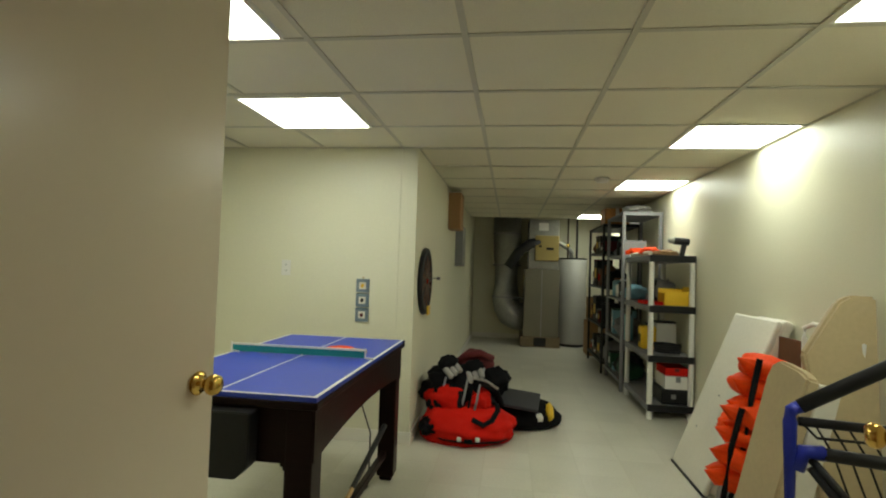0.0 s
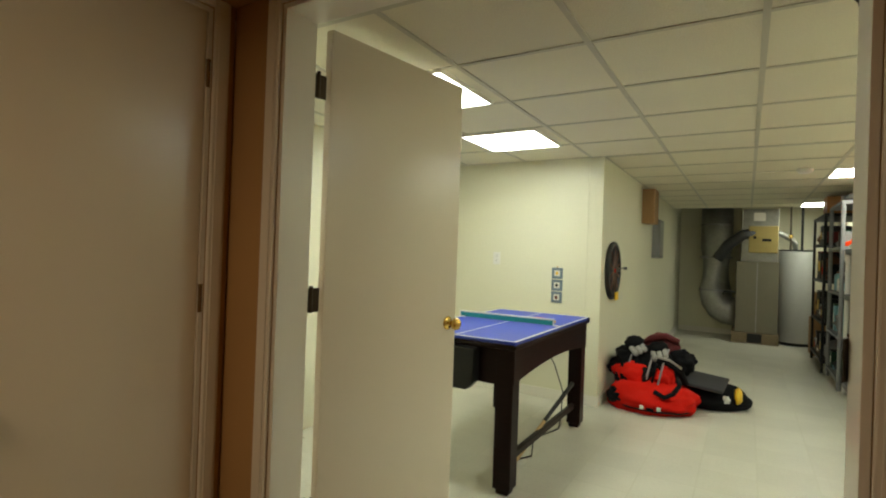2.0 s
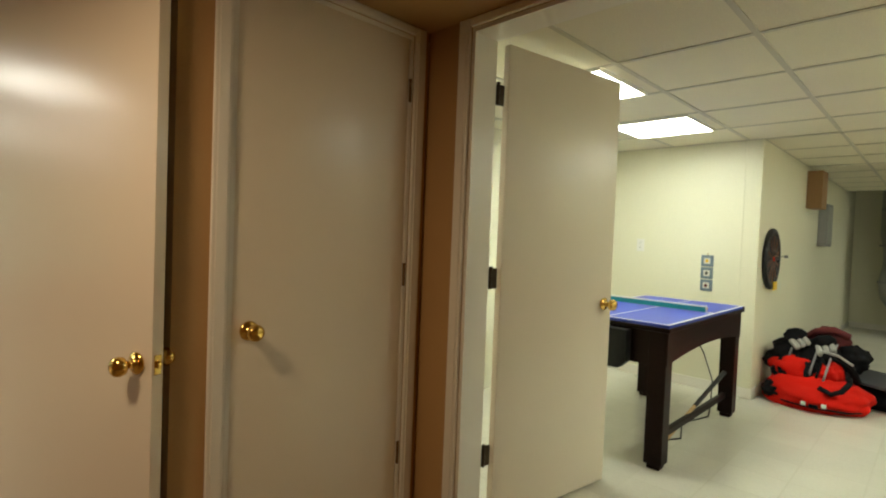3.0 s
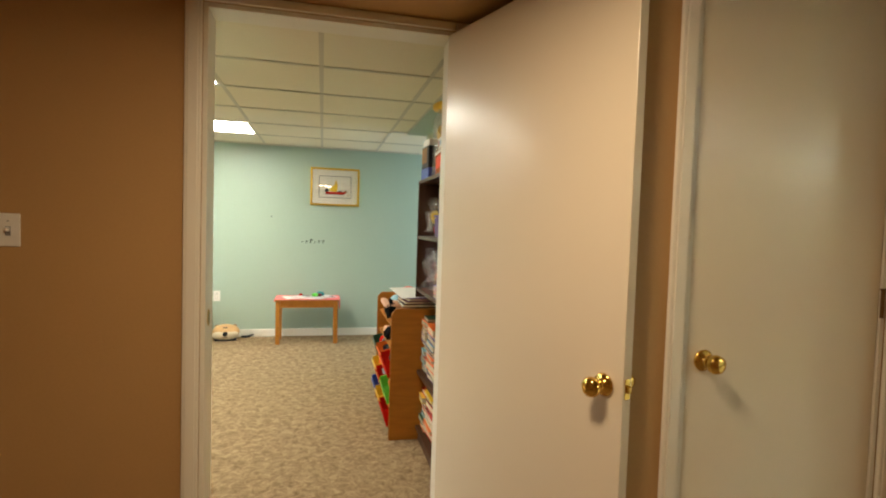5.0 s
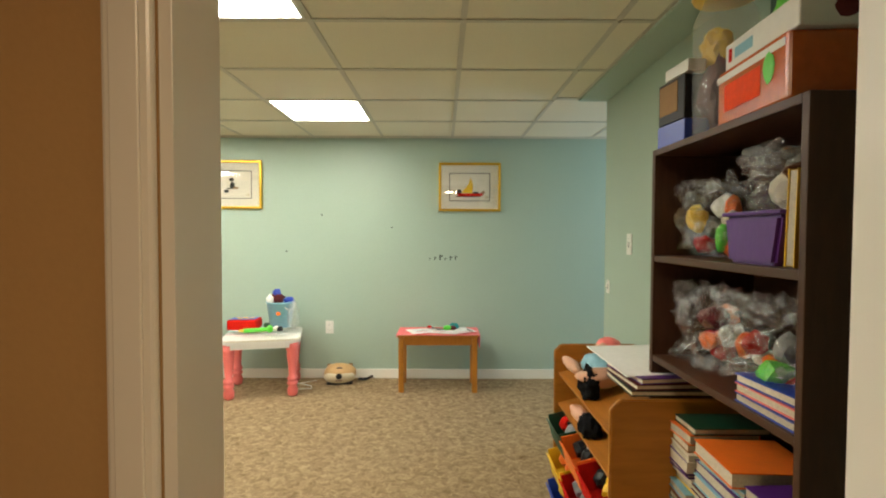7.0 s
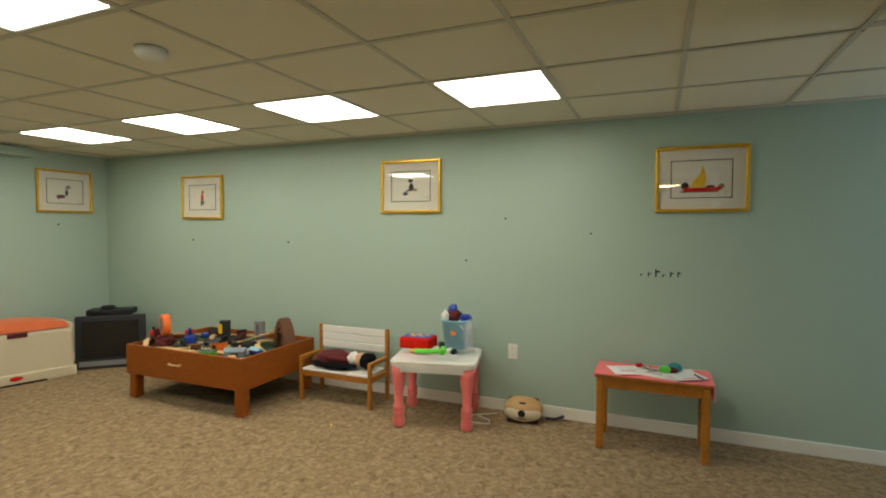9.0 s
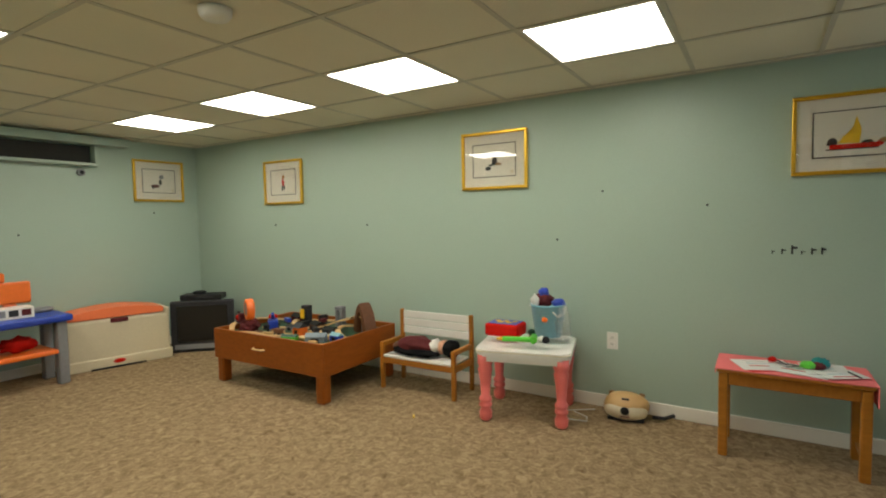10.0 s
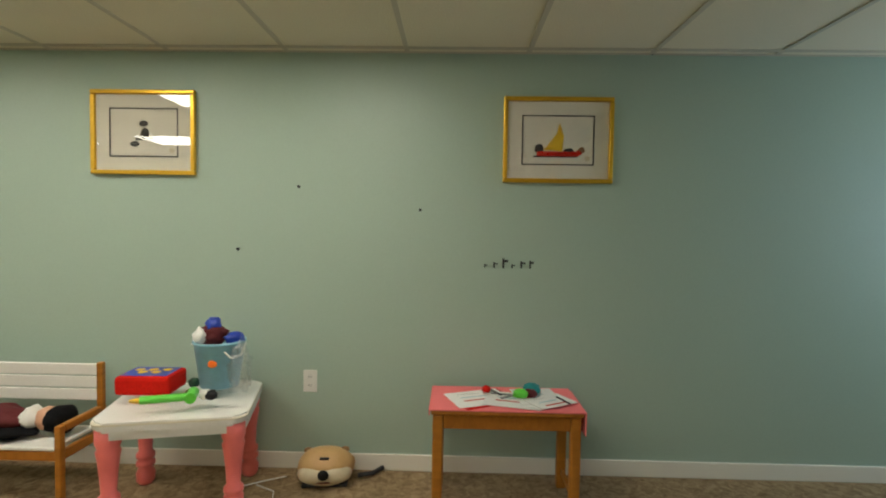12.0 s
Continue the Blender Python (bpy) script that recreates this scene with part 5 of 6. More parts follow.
def toys():
    ob = thing("toy_spiral_tower", pose(-5.02, -5.02, TZ), "orange and clear round spiral toy on a red stand", "toy")
    part("drum", lathe(B(), [(0.058, -0.030), (0.082, -0.030), (0.088, -0.02), (0.088, 0.02), (0.082, 0.030), (0.058, 0.030), (0.054, 0.0)], 24, pose(0, 0, 0.20, 90, 0, 62)), "orangeplastic", ob, "orange wheel-shaped drum", True)
    part("window", rod(B(), (0.025, -0.013, 0.20), (-0.025, 0.013, 0.20), 0.056, None, 20), "grey", ob)
    part("stand", blob(B(), (0, 0.0, 0.07), (0.08, 0.07, 0.055), 0.4, 3, 3, 0.0, 3), "maroon", ob)
    part("foot", box(B(), (-0.06, -0.05, 0), (0.06, 0.09, 0.02), 0.005), "brown", ob)
    t = thing("toy_truck", pose(-5.22, -4.98, TZ + 0.001, 0, 0, 50), "blue and red toy truck on the play table", "toy")
    part("cab", box(B(), (-0.06, -0.035, 0.03), (0.02, 0.035, 0.12), 0.012), "red", t)
    part("body", box(B(), (0.021, -0.04, 0.03), (0.15, 0.04, 0.10), 0.01), "blueplastic", t)
    part("crane", rod(B(), (0.06, 0, 0.101), (0.16, 0.0, 0.16), 0.018, 0.012), "blueplastic", t)
    for x in (-0.035, 0.03, 0.11):
        for y in (-0.042, 0.042):
            part("wheel", rod(B(), (x, y - 0.008, 0.022), (x, y + 0.008, 0.022), 0.022), "rubber", t)
    e = thing("toy_engine", pose(-5.05, -5.18, TZ + 0.07, 0, 0, 70), "red toy engine on a raised track", "toy")
    part("boiler", rod(B(), (-0.06, 0, 0.035), (0.05, 0, 0.035), 0.026), "red", e)
    part("cab", box(B(), (0.03, -0.028, 0.012), (0.075, 0.028, 0.085), 0.005), "maroon", e)
    part("chassis", box(B(), (-0.065, -0.024, 0), (0.08, 0.024, 0.012), 0.003), "black", e)
    part("funnel", rod(B(), (-0.035, 0, 0.06), (-0.035, 0, 0.09), 0.008, 0.012), "black", e)
    for k, (x, y, mat, h) in enumerate(((-5.45, -4.82, "charcoal", 0.15), (-5.58, -4.55, "grey", 0.14))):
        w = thing("toy_tower", pose(x, y, TZ + 0.001), "grey toy tower with an arch on the play table", "toy", "toy towers")
        for dx in (-0.034, 0.016):
            part("pillar", box(B(), (-0.03, dx, 0), (0.03, dx + 0.02, h), 0.004), mat, w)
        part("crown", box(B(), (-0.03, -0.038, h + 0.0005), (0.03, 0.040, h + 0.03), 0.006), mat, w)
        if k == 0:
            part("banner", box(B(), (0.031, -0.034, 0.07), (0.045, 0.005, h), 0.003), "yellow", w, "yellow panel")
    m = thing("toy_mountain", pose(-5.47, -4.20, TZ + 0.001), "brown toy mountain with a tunnel", "toy")
    out = [(-0.13, 0), (-0.11, 0.10), (-0.07, 0.20), (-0.03, 0.255), (0.0, 0.27), (0.035, 0.25), (0.075, 0.18), (0.11, 0.09), (0.13, 0), (0.045, 0), (0.045, 0.15), (0.02, 0.20), (-0.02, 0.20), (-0.045, 0.15), (-0.045, 0)]
    part("rock", prism(B(), out, 0.10, pose(0.05, 0, 0, 0, 0, 70) @ Matrix.Diagonal((0.85, 1, 0.92, 1)), 0.012), "brown", m)
    part("tunnel_lining", box(B(), (-0.035, -0.02, 0.0), (0.035, 0.03, 0.13), 0.01, pose(0, 0.02, 0, 0, 0, 70)), "grey", m)
    for x, y, rz, mat in ((-5.10, -4.90, 20, "charcoal"), (-5.36, -4.96, 70, "blueplastic"), (-5.33, -4.72, -30, "black"), (-5.48, -4.66, 10, "maroon"), (-5.20, -4.46, 60, "charcoal"), (-5.60, -4.78, -15, "black"), (-5.02, -4.68, 85, "brown")):
        o = thing("toy_wagon", pose(x, y, TZ + 0.028, 0, 0, rz), LABEL[mat] + " wooden toy wagon on the track", "toy", "toy wagons")
        part("body", box(B(), (-0.042, -0.018, 0.012), (0.042, 0.018, 0.045), 0.005), mat, o)
        part("chassis", box(B(), (-0.046, -0.014, 0.004), (0.046, 0.014, 0.0115), 0.001), "black", o)
        for u in (-0.026, 0.026):
            for v in (-0.018, 0.018):
                part("wheel", rod(B(), (u, v - 0.004, 0.009), (u, v + 0.004, 0.009), 0.009, None, 10), "rubber", o)
    for name, label, x, y, mat, sx, sy, sz, top in (
            ("toy_station", "blue-grey toy station house", -5.05, -4.30, "slate", 0.04, 0.075, 0.07, "slate"), ("toy_block", "green toy block by the track", -4.99, -4.52, "limegreen", 0.03, 0.06, 0.05, "darkgreen"),
            ("toy_house", "orange toy signal house", -5.15, -4.58, "orangeplastic", 0.04, 0.045, 0.10, "charcoal"), ("toy_block", "brown wooden toy block", -5.38, -4.62, "brown", 0.05, 0.06, 0.07, "black"),
            ("toy_shed", "dark grey toy engine shed", -5.30, -4.40, "charcoal", 0.04, 0.055, 0.06, "black"), ("toy_block", "blue toy block beside the track", -5.16, -4.20, "blueplastic", 0.03, 0.05, 0.06, "skyblue"),
            ("toy_block", "beige toy bridge pier", -5.12, -4.80, "birch", 0.02, 0.05, 0.04, "brown"), ("toy_block", "maroon toy wagon on the table", -5.52, -5.0, "maroon", 0.04, 0.07, 0.08, "black"),
            ("toy_house", "white toy house with a dark roof", -5.26, -4.80, "grey", 0.03, 0.04, 0.05, "charcoal")):
        o = thing(name, pose(x, y, TZ + 0.001, 0, 0, random.uniform(-40, 40)), label, "toy")
        part("body", box(B(), (-sx, -sy, 0), (sx, sy, sz * 0.7), 0.004), mat, o)
        part("roof", prism(B(), [(-sx * 1.1, 0), (sx * 1.1, 0), (0, sz * 0.35)], sy * 2.1, pose(0, -sy * 1.05, sz * 0.7 + 0.0005)), top, o)
        part("doorway", box(B(), (sx + 0.0003, -sy * 0.4, 0.004), (sx + 0.002, sy * 0.4, sz * 0.5), 0), "black", o)


toys()


def small_bench():
    x0, x1, y0, y1 = -5.70, -5.40, -3.98, -3.31
    ob = thing("child_bench", I, "honey-oak child's bench with white slatted back", "bench")
    for y in (y0, y1 - 0.03):
        part("front_leg", box(B(), (x1 - 0.032, y, 0), (x1, y + 0.03, 0.36), 0.006), "oak", ob)
        part("back_leg", box(B(), (x0, y, 0), (x0 + 0.03, y + 0.03, 0.575), 0.006), "oak", ob)
        part("armrest", box(B(), (x0 + 0.0305, y + 0.001, 0.325), (x1 - 0.0325, y + 0.029, 0.36), 0.006), "oak", ob)
        part("side_rail", box(B(), (x0 + 0.0305, y + 0.003, 0.20), (x1 - 0.0325, y + 0.027, 0.245), 0.004), "oak", ob)
    part("front_rail", box(B(), (x1 - 0.028, y0 + 0.0305, 0.20), (x1 - 0.006, y1 - 0.0305, 0.245), 0.004), "oakflat", ob)
    part("seat", box(B(), (x0 + 0.031, y0 + 0.031, 0.246), (x1 - 0.002, y1 - 0.031, 0.264), 0.006), "white", ob, "white painted seat board")
    for k in range(3):
        z = 0.382 + 0.063 * k
        part("back_slat", box(B(), (x0 + 0.008, y0 + 0.0305, z), (x0 + 0.022, y1 - 0.0305, z + 0.058), 0.005), "white", ob, "white painted back slat")
    mixed("rag_doll", [(blob(B(), (-5.53, -3.72, 0.335), (0.085, 0.17, 0.07), 0.15, 2, 1, 0.265, 4), "maroon"), (blob(B(), (-5.50, -3.70, 0.295), (0.09, 0.20, 0.03), 0.3, 3, 4, 0.265, 3), "blackcloth"),
                       (blob(B(), (-5.54, -3.55, 0.345), (0.06, 0.045, 0.055), 0.2, 3, 2, 0.265, 3), "white"), (blob(B(), (-5.55, -3.48, 0.34), (0.055, 0.06, 0.055), 0.1, 2, 3, 0.265, 3), "skin"),
                       (blob(B(), (-5.55, -3.425, 0.335), (0.075, 0.065, 0.068), 0.2, 2, 5, 0.265, 3), "blackcloth"), (blob(B(), (-5.54, -3.90, 0.30), (0.04, 0.05, 0.035), 0.2, 2, 6, 0.265, 3), "brown")],
          I, "soft doll in maroon clothes lying on the bench", "doll")


small_bench()


def kid_table():
    m = pose(-5.485, -2.79, 0, 0, 0, 13)
    ob = thing("activity_table", m, "white plastic child's table with turned pink legs", "table")
    def slab(hx, hy, z0, z1, rad, bev):
        """A plate with rounded corners, standing z0 to z1."""
        out = [(sx * (hx - rad) + rad * math.cos(a), sy * (hy - rad) + rad * math.sin(a))
               for sx, sy, a0 in ((1, 1, 0), (-1, 1, 90), (-1, -1, 180), (1, -1, 270)) for a in [math.radians(a0 + 15 * k) for k in range(7)]]
        return prism(B(), out, z1 - z0, pose(0, 0, z0, 90) @ Matrix.Diagonal((1, -1, 1, 1)), bev)
    part("top", slab(0.26, 0.30, 0.469, 0.510, 0.06, 0.012), "white", ob, "white plastic top with rounded corners")
    part("skirt", slab(0.25, 0.29, 0.4315, 0.4685, 0.05, 0.006), "white", ob)
    part("rim", slab(0.262, 0.302, 0.462, 0.4688, 0.06, 0.002), "ivory", ob)
    prof = [(0.001, 0.0), (0.026, 0.0), (0.036, 0.015), (0.038, 0.05), (0.027, 0.078), (0.037, 0.086), (0.037, 0.102), (0.027, 0.111), (0.037, 0.120), (0.037, 0.136), (0.026, 0.15), (0.030, 0.22), (0.038, 0.29), (0.042, 0.31), (0.036, 0.325), (0.044, 0.345), (0.044, 0.399), (0.001, 0.399)]
    for x in (-0.205, 0.205):
        for y in (-0.24, 0.24):
            part("leg", lathe(B(), [(q * 1.12, h * 1.08) for q, h in prof], 20, pose(x, y, 0)), "pink", ob, "turned pink plastic leg", True)
    T0 = m @ pose(0, 0, 0.511)
    lunch = thing("lunch_box", T0 @ pose(-0.02, -0.15, 0.0, 0, 0, 80), "red plastic lunch box with a colourful lid picture", "lunch box")
    part("body", box(B(), (-0.12, -0.09, 0.0), (0.12, 0.09, 0.085), 0.018), "red", lunch)
    part("lid_picture", box(B(), (-0.10, -0.07, 0.0852), (0.10, 0.07, 0.0866), 0), "blueplastic", lunch)
    for k in range(5):
        part("picture_shape", blob(B(), (-0.06 + 0.03 * k, 0.02 * (-1) ** k, 0.0885), (0.022, 0.02, 0.002), 0.3, 2, k, None, 2), "yellow", lunch)
    bk = thing("bucket", T0 @ pose(-0.06, 0.13, 0), "translucent blue plastic bucket full of small toys", "bucket")
    part("wall", lathe(B(), [(0.001, 0), (0.085, 0), (0.112, 0.20), (0.118, 0.205), (0.118, 0.215), (0.108, 0.215), (0.081, 0.006), (0.001, 0.006)], 28), "skyblue", bk, "", True)
    part("handle", tube(B(), [(0.02, -0.118, 0.20), (0.09, 0.02, 0.195), (0.11, 0.07, 0.15), (0.09, 0.11, 0.16), (0.02, 0.118, 0.20)], 0.004), "white", bk)
    part("sticker", blob(B(), (0.101, -0.01, 0.125), (0.004, 0.02, 0.018), 0.3, 2, 3, None, 2), "orangeplastic", bk)
    solo("plush_toy", blob(B(), (0, 0, 0), (0.06, 0.06, 0.05), 0.35, 2.5, 3, None, 3), "maroon", T0 @ pose(-0.07, 0.10, 0.235), "maroon plush toy in the bucket", "toy", smooth=True)
    solo("blue_toy", blob(B(), (0, 0, 0), (0.035, 0.035, 0.04), 0.3, 2.5, 4, None, 3), "blueplastic", T0 @ pose(-0.07, 0.10, 0.28), "dark blue toy on top of the bucket", "toy", smooth=True)
    solo("blue_toy", blob(B(), (0, 0, 0), (0.03, 0.045, 0.03), 0.3, 2.5, 5, None, 3), "blueplastic", T0 @ pose(-0.03, 0.20, 0.225), "dark blue toy at the bucket rim", "toy", smooth=True)
    solo("white_toy", blob(B(), (0, 0, 0), (0.035, 0.03, 0.04), 0.3, 2.5, 6, None, 3), "white", T0 @ pose(-0.03, 0.05, 0.235), "white plush toy in the bucket", "toy", smooth=True)
    solo("plastic_bag", blob(B(), (0, 0, 0.09), (0.04, 0.045, 0.12), 0.5, 3, 2, 0.0, 4), "bag", T0 @ pose(0.06, 0.24, 0), "clear plastic bag hanging at the bucket", "bag", smooth=True)
    gun = thing("toy_hammer", T0 @ pose(0.17, -0.02, 0.014, 0, 0, 96), "bright green plastic toy tool on the table", "toy")
    part("handle", rod(B(), (-0.11, 0, 0.005), (0.07, 0, 0.005), 0.017), "limegreen", gun)
    part("head", rod(B(), (0.085, -0.045, 0.01), (0.085, 0.05, 0.01), 0.023), "limegreen", gun)
    part("tip", rod(B(), (-0.15, 0, 0.005), (-0.1105, 0, 0.005), 0.006, 0.014), "yellow", gun, "yellow tip")
    for x, y, mat, lab in ((0.12, 0.05, "brown", "small brown toy on the table"), (0.15, 0.14, "black", "small black and white toy on the table"), (0.14, 0.11, "white", "small white toy part"), (-0.05, 0.02, "darkgreen", "small green toy on the table")):
        solo("small_toy", blob(B(), (0, 0, 0.018), (0.026, 0.024, 0.022), 0.3, 2.5, x * 30, 0.0, 3), mat, T0 @ pose(x, y, 0.0), lab, "toy", smooth=True)


kid_table()


def boombox():
    ob = thing("animal_radio", pose(-5.69, -2.20, 0, 0, 0, 97), "beige animal-shaped radio with a black snout on the carpet", "radio")
    part("body", blob(B(), (0, 0, 0.085), (0.14, 0.10, 0.088), 0.04, 1.5, 1, 0.012, 4), "tanplastic", ob, "", True)
    part("foot", box(B(), (-0.11, -0.07, 0), (0.11, 0.07, 0.02), 0.008), "charcoal", ob)
    part("face_plate", blob(B(), (0, -0.05, 0.066), (0.132, 0.062, 0.058), 0.03, 1.5, 2, 0.015, 4), "beigeplastic", ob, "pale lower face", True)
    part("snout", blob(B(), (0, -0.117, 0.085), (0.026, 0.012, 0.026), 0.02, 1, 1, None, 3), "black", ob, "black round snout", True)
    part("display", box(B(), (-0.022, -0.075, 0.140), (0.022, -0.05, 0.150), 0.002, pose(0, 0, 0, 0)), "charcoal", ob)
    for s in (-1, 1):
        part("ear", blob(B(), (0.09 * s, 0.03, 0.145), (0.022, 0.016, 0.016), 0.1, 2, 3, None, 3), "cardboard", ob, "tan ear", True)
    part("mouth", box(B(), (-0.03, -0.1155, 0.045), (0.03, -0.110, 0.050), 0.001), "maroon", ob)
    inv = ob.matrix_world.inverted()
    part("cord", tube(B(), [inv @ Vector(q) for q in [(-5.69, -2.40, 0.02), (-5.66, -2.50, 0.008), (-5.60, -2.60, 0.006), (-5.52, -2.60, 0.006), (-5.48, -2.50, 0.006), (-5.50, -2.40, 0.006), (-5.57, -2.42, 0.006), (-5.62, -2.52, 0.008)]], 0.0032), "white", ob, "white cable curled on the carpet", True)
    solo("black_plug", tube(B(), [(-5.70, -2.04, 0.03), (-5.74, -1.98, 0.02), (-5.79, -1.93, 0.03)], 0.012), "charcoal", I, "dark plug beside the radio", "plug", smooth=True)


boombox()


def craft_bench():
    x0, x1, y0, y1, top = -5.72, -5.40, -1.665, -1.02, 0.475
    ob = thing("piano_bench", I, "honey-oak bench with a pink cloth over its top", "bench")
    for x in (x0, x1 - 0.045):
        for y in (y0, y1 - 0.045):
            part("leg", box(B(), (x, y, 0), (x + 0.045, y + 0.045, top - 0.02), 0.008), "oak", ob)
    for x in (x0 + 0.008, x1 - 0.030):
        part("apron", box(B(), (x, y0 + 0.0455, top - 0.085), (x + 0.022, y1 - 0.0455, top - 0.02), 0.004), "oakflat", ob)
    for y in (y0 + 0.008, y1 - 0.030):
        part("end_apron", box(B(), (x0 + 0.0455, y, top - 0.085), (x1 - 0.0455, y + 0.022, top - 0.02), 0.004), "oak", ob)
        part("stretcher", box(B(), (x0 + 0.0455, y + 0.002, 0.07), (x1 - 0.0455, y + 0.02, 0.10), 0.004), "oak", ob)
    part("seat", box(B(), (x0 - 0.008, y0 - 0.008, top - 0.0195), (x1 + 0.008, y1 + 0.008, top), 0.006), "oakflat", ob)
    bm = box(B(), (x0 - 0.010, y0 - 0.012, top + 0.0005), (x1 + 0.010, y1 + 0.014, top + 0.006), 0.003)
    box(bm, (x0 + 0.02, y1 + 0.0145, top - 0.10), (x1 + 0.008, y1 + 0.020, top + 0.005), 0.002)
    box(bm, (x0 - 0.008, y0 - 0.017, top - 0.022), (x1 + 0.008, y0 - 0.0125, top + 0.005), 0.002)
    solo("pink_cloth", bm, "pinkcloth", I, "pink felt cloth draped over the bench", "cloth")
    z = top + 0.0075
    for k, (x, y, r, w, h) in enumerate(((-5.55, -1.46, 22, 0.20, 0.27), (-5.52, -1.30, -14, 0.20, 0.26), (-5.57, -1.19, 8, 0.22, 0.20), (-5.50, -1.14, 30, 0.14, 0.2))):
        b = thing("paper_sheet", pose(x, y, z + 0.003 * k, 0, 0, r), "white craft paper with dark drawing strokes", "paper", "craft papers")
        part("sheet", box(B(), (-w / 2, -h / 2, 0), (w / 2, h / 2, 0.002), 0), "paper", b)
        for j in range(3):
            part("stroke", box(B(), (-w * 0.3 + 0.04 * j, -h * 0.3, 0.0022), (-w * 0.3 + 0.045 * j, h * (0.1 + 0.1 * j), 0.003), 0), ("ink", "skyblue", "red")[j], b)
    solo("red_folder", box(B(), (-0.10, -0.14, 0), (0.10, 0.14, 0.002), 0), "red", pose(-5.545, -1.44, z - 0.0022 + 0.0002, 0, 0, 30), "red folder under the papers", "folder")
    zt = z + 0.013
    for x, y, mat, s, lab in ((-5.55, -1.265, "limegreen", (0.035, 0.035, 0.022), "lime yarn ball on the papers"), (-5.60, -1.21, "teal", (0.04, 0.04, 0.03), "teal yarn ball on the papers"), (-5.56, -1.22, "maroon", (0.035, 0.03, 0.02), "magenta cloth scrap on the papers"), (-5.63, -1.42, "red", (0.045, 0.02, 0.012), "red scrap of felt")):
        solo("craft_scrap", blob(B(), (0, 0, s[2] * 0.6), s, 0.3, 3, x, 0.0, 3), mat, pose(x, y, zt - 0.002), lab, "craft", smooth=True)
    solo("pencil", rod(B(), (-5.55, -1.10, zt + 0.001), (-5.46, -1.06, zt + 0.001), 0.004, None, 6), "ink", I, "dark pencil lying on the papers", "pencil")
    for k in range(3):
        solo("scissors_blade", box(B(), (-0.05, -0.006, 0), (0.05, 0.006, 0.004), 0.001), "grey" if k else "charcoal", pose(-5.60 + 0.03 * k, -1.38 + 0.03 * k, zt, 0, 0, 30 + 50 * k), "small grey craft tool on the papers", "tool")


craft_bench()


def toy_chest():
    ob = thing("toy_chest", pose(-4.28, -6.60, 0, 0, 0, 180 - heading(0.85, 0.23) * 1.0 + 0), "cream plastic toy chest with a salmon lid", "toy chest")
    w, d, h = 0.88, 0.32, 0.50
    part("body", box(B(), (0, 0, 0.03), (w, d, h - 0.04), 0.03), "beigeplastic", ob)
    part("plinth", box(B(), (-0.012, -0.012, 0.0), (w + 0.012, d + 0.012, 0.10), 0.012), "beigeplastic", ob)
    for x in (0.0, w - 0.05):
        part("shoulder", box(B(), (x, 0.0, h - 0.10), (x + 0.05, d, h + 0.0), 0.02), "beigeplastic", ob)
    out = [(0.052, h - 0.04), (w - 0.052, h - 0.04)] + [(w - 0.052 - (w - 0.104) * k / 10, h + 0.01 + 0.045 * math.sin(math.pi * k / 10)) for k in range(11)]
    part("lid", prism(B(), out, d + 0.01, pose(0, -0.003, 0), 0.008), "peach", ob, "curved salmon plastic lid")
    part("handle_recess", box(B(), (w * 0.44, -0.009, h - 0.085), (w * 0.6, -0.001, h - 0.045), 0.01), "maroon", ob, "dark hand hold")
    part("badge", blob(B(), (w * 0.5, -0.013, 0.06), (0.05, 0.003, 0.02), 0.1, 2, 1, None, 3), "red", ob, "red oval badge")
    # black strip on the solid plinth paints the shade of a gap under it
    part("foot_gap_shade", box(B(), (0.22, -0.0135, 0.0), (w - 0.22, -0.0125, 0.018), 0), "black", ob)


toy_chest()


def television():
    ob = thing("television", pose(-5.46, -6.33, 0, 0, 0, -46), "grey tube television standing on the carpet", "television")
    part("case", box(B(), (-0.30, 0.0, 0.0), (0.30, 0.06, 0.52), 0.012), "charcoal", ob)
    part("back", prism(B(), [(-0.28, 0.02), (0.28, 0.02), (0.22, 0.48), (-0.22, 0.48)], 0.22, pose(0, -0.2205, 0), 0.01), "black", ob)
    part("screen", box(B(), (-0.24, 0.0605, 0.11), (0.24, 0.068, 0.47), 0.02), "glassdark", ob, "dark glossy screen")
    part("speaker_strip", box(B(), (-0.27, 0.0605, 0.03), (0.27, 0.064, 0.08), 0.004), "grey", ob)
    v = thing("video_player", pose(-5.50, -6.38, 0.521, 0, 0, -50), "black video player on the television", "video player")
    part("case", box(B(), (-0.20, -0.10, 0), (0.20, 0.10, 0.055), 0.008), "black", v)
    part("tray", box(B(), (-0.12, 0.1005, 0.02), (0.05, 0.103, 0.04), 0.001), "charcoal", v)
    solo("game_controller", blob(B(), (0, 0, 0.016), (0.07, 0.05, 0.02), 0.2, 2, 2, 0.0, 3), "black", pose(-5.47, -6.40, 0.577), "black controller on the video player", "controller", smooth=True)


television()


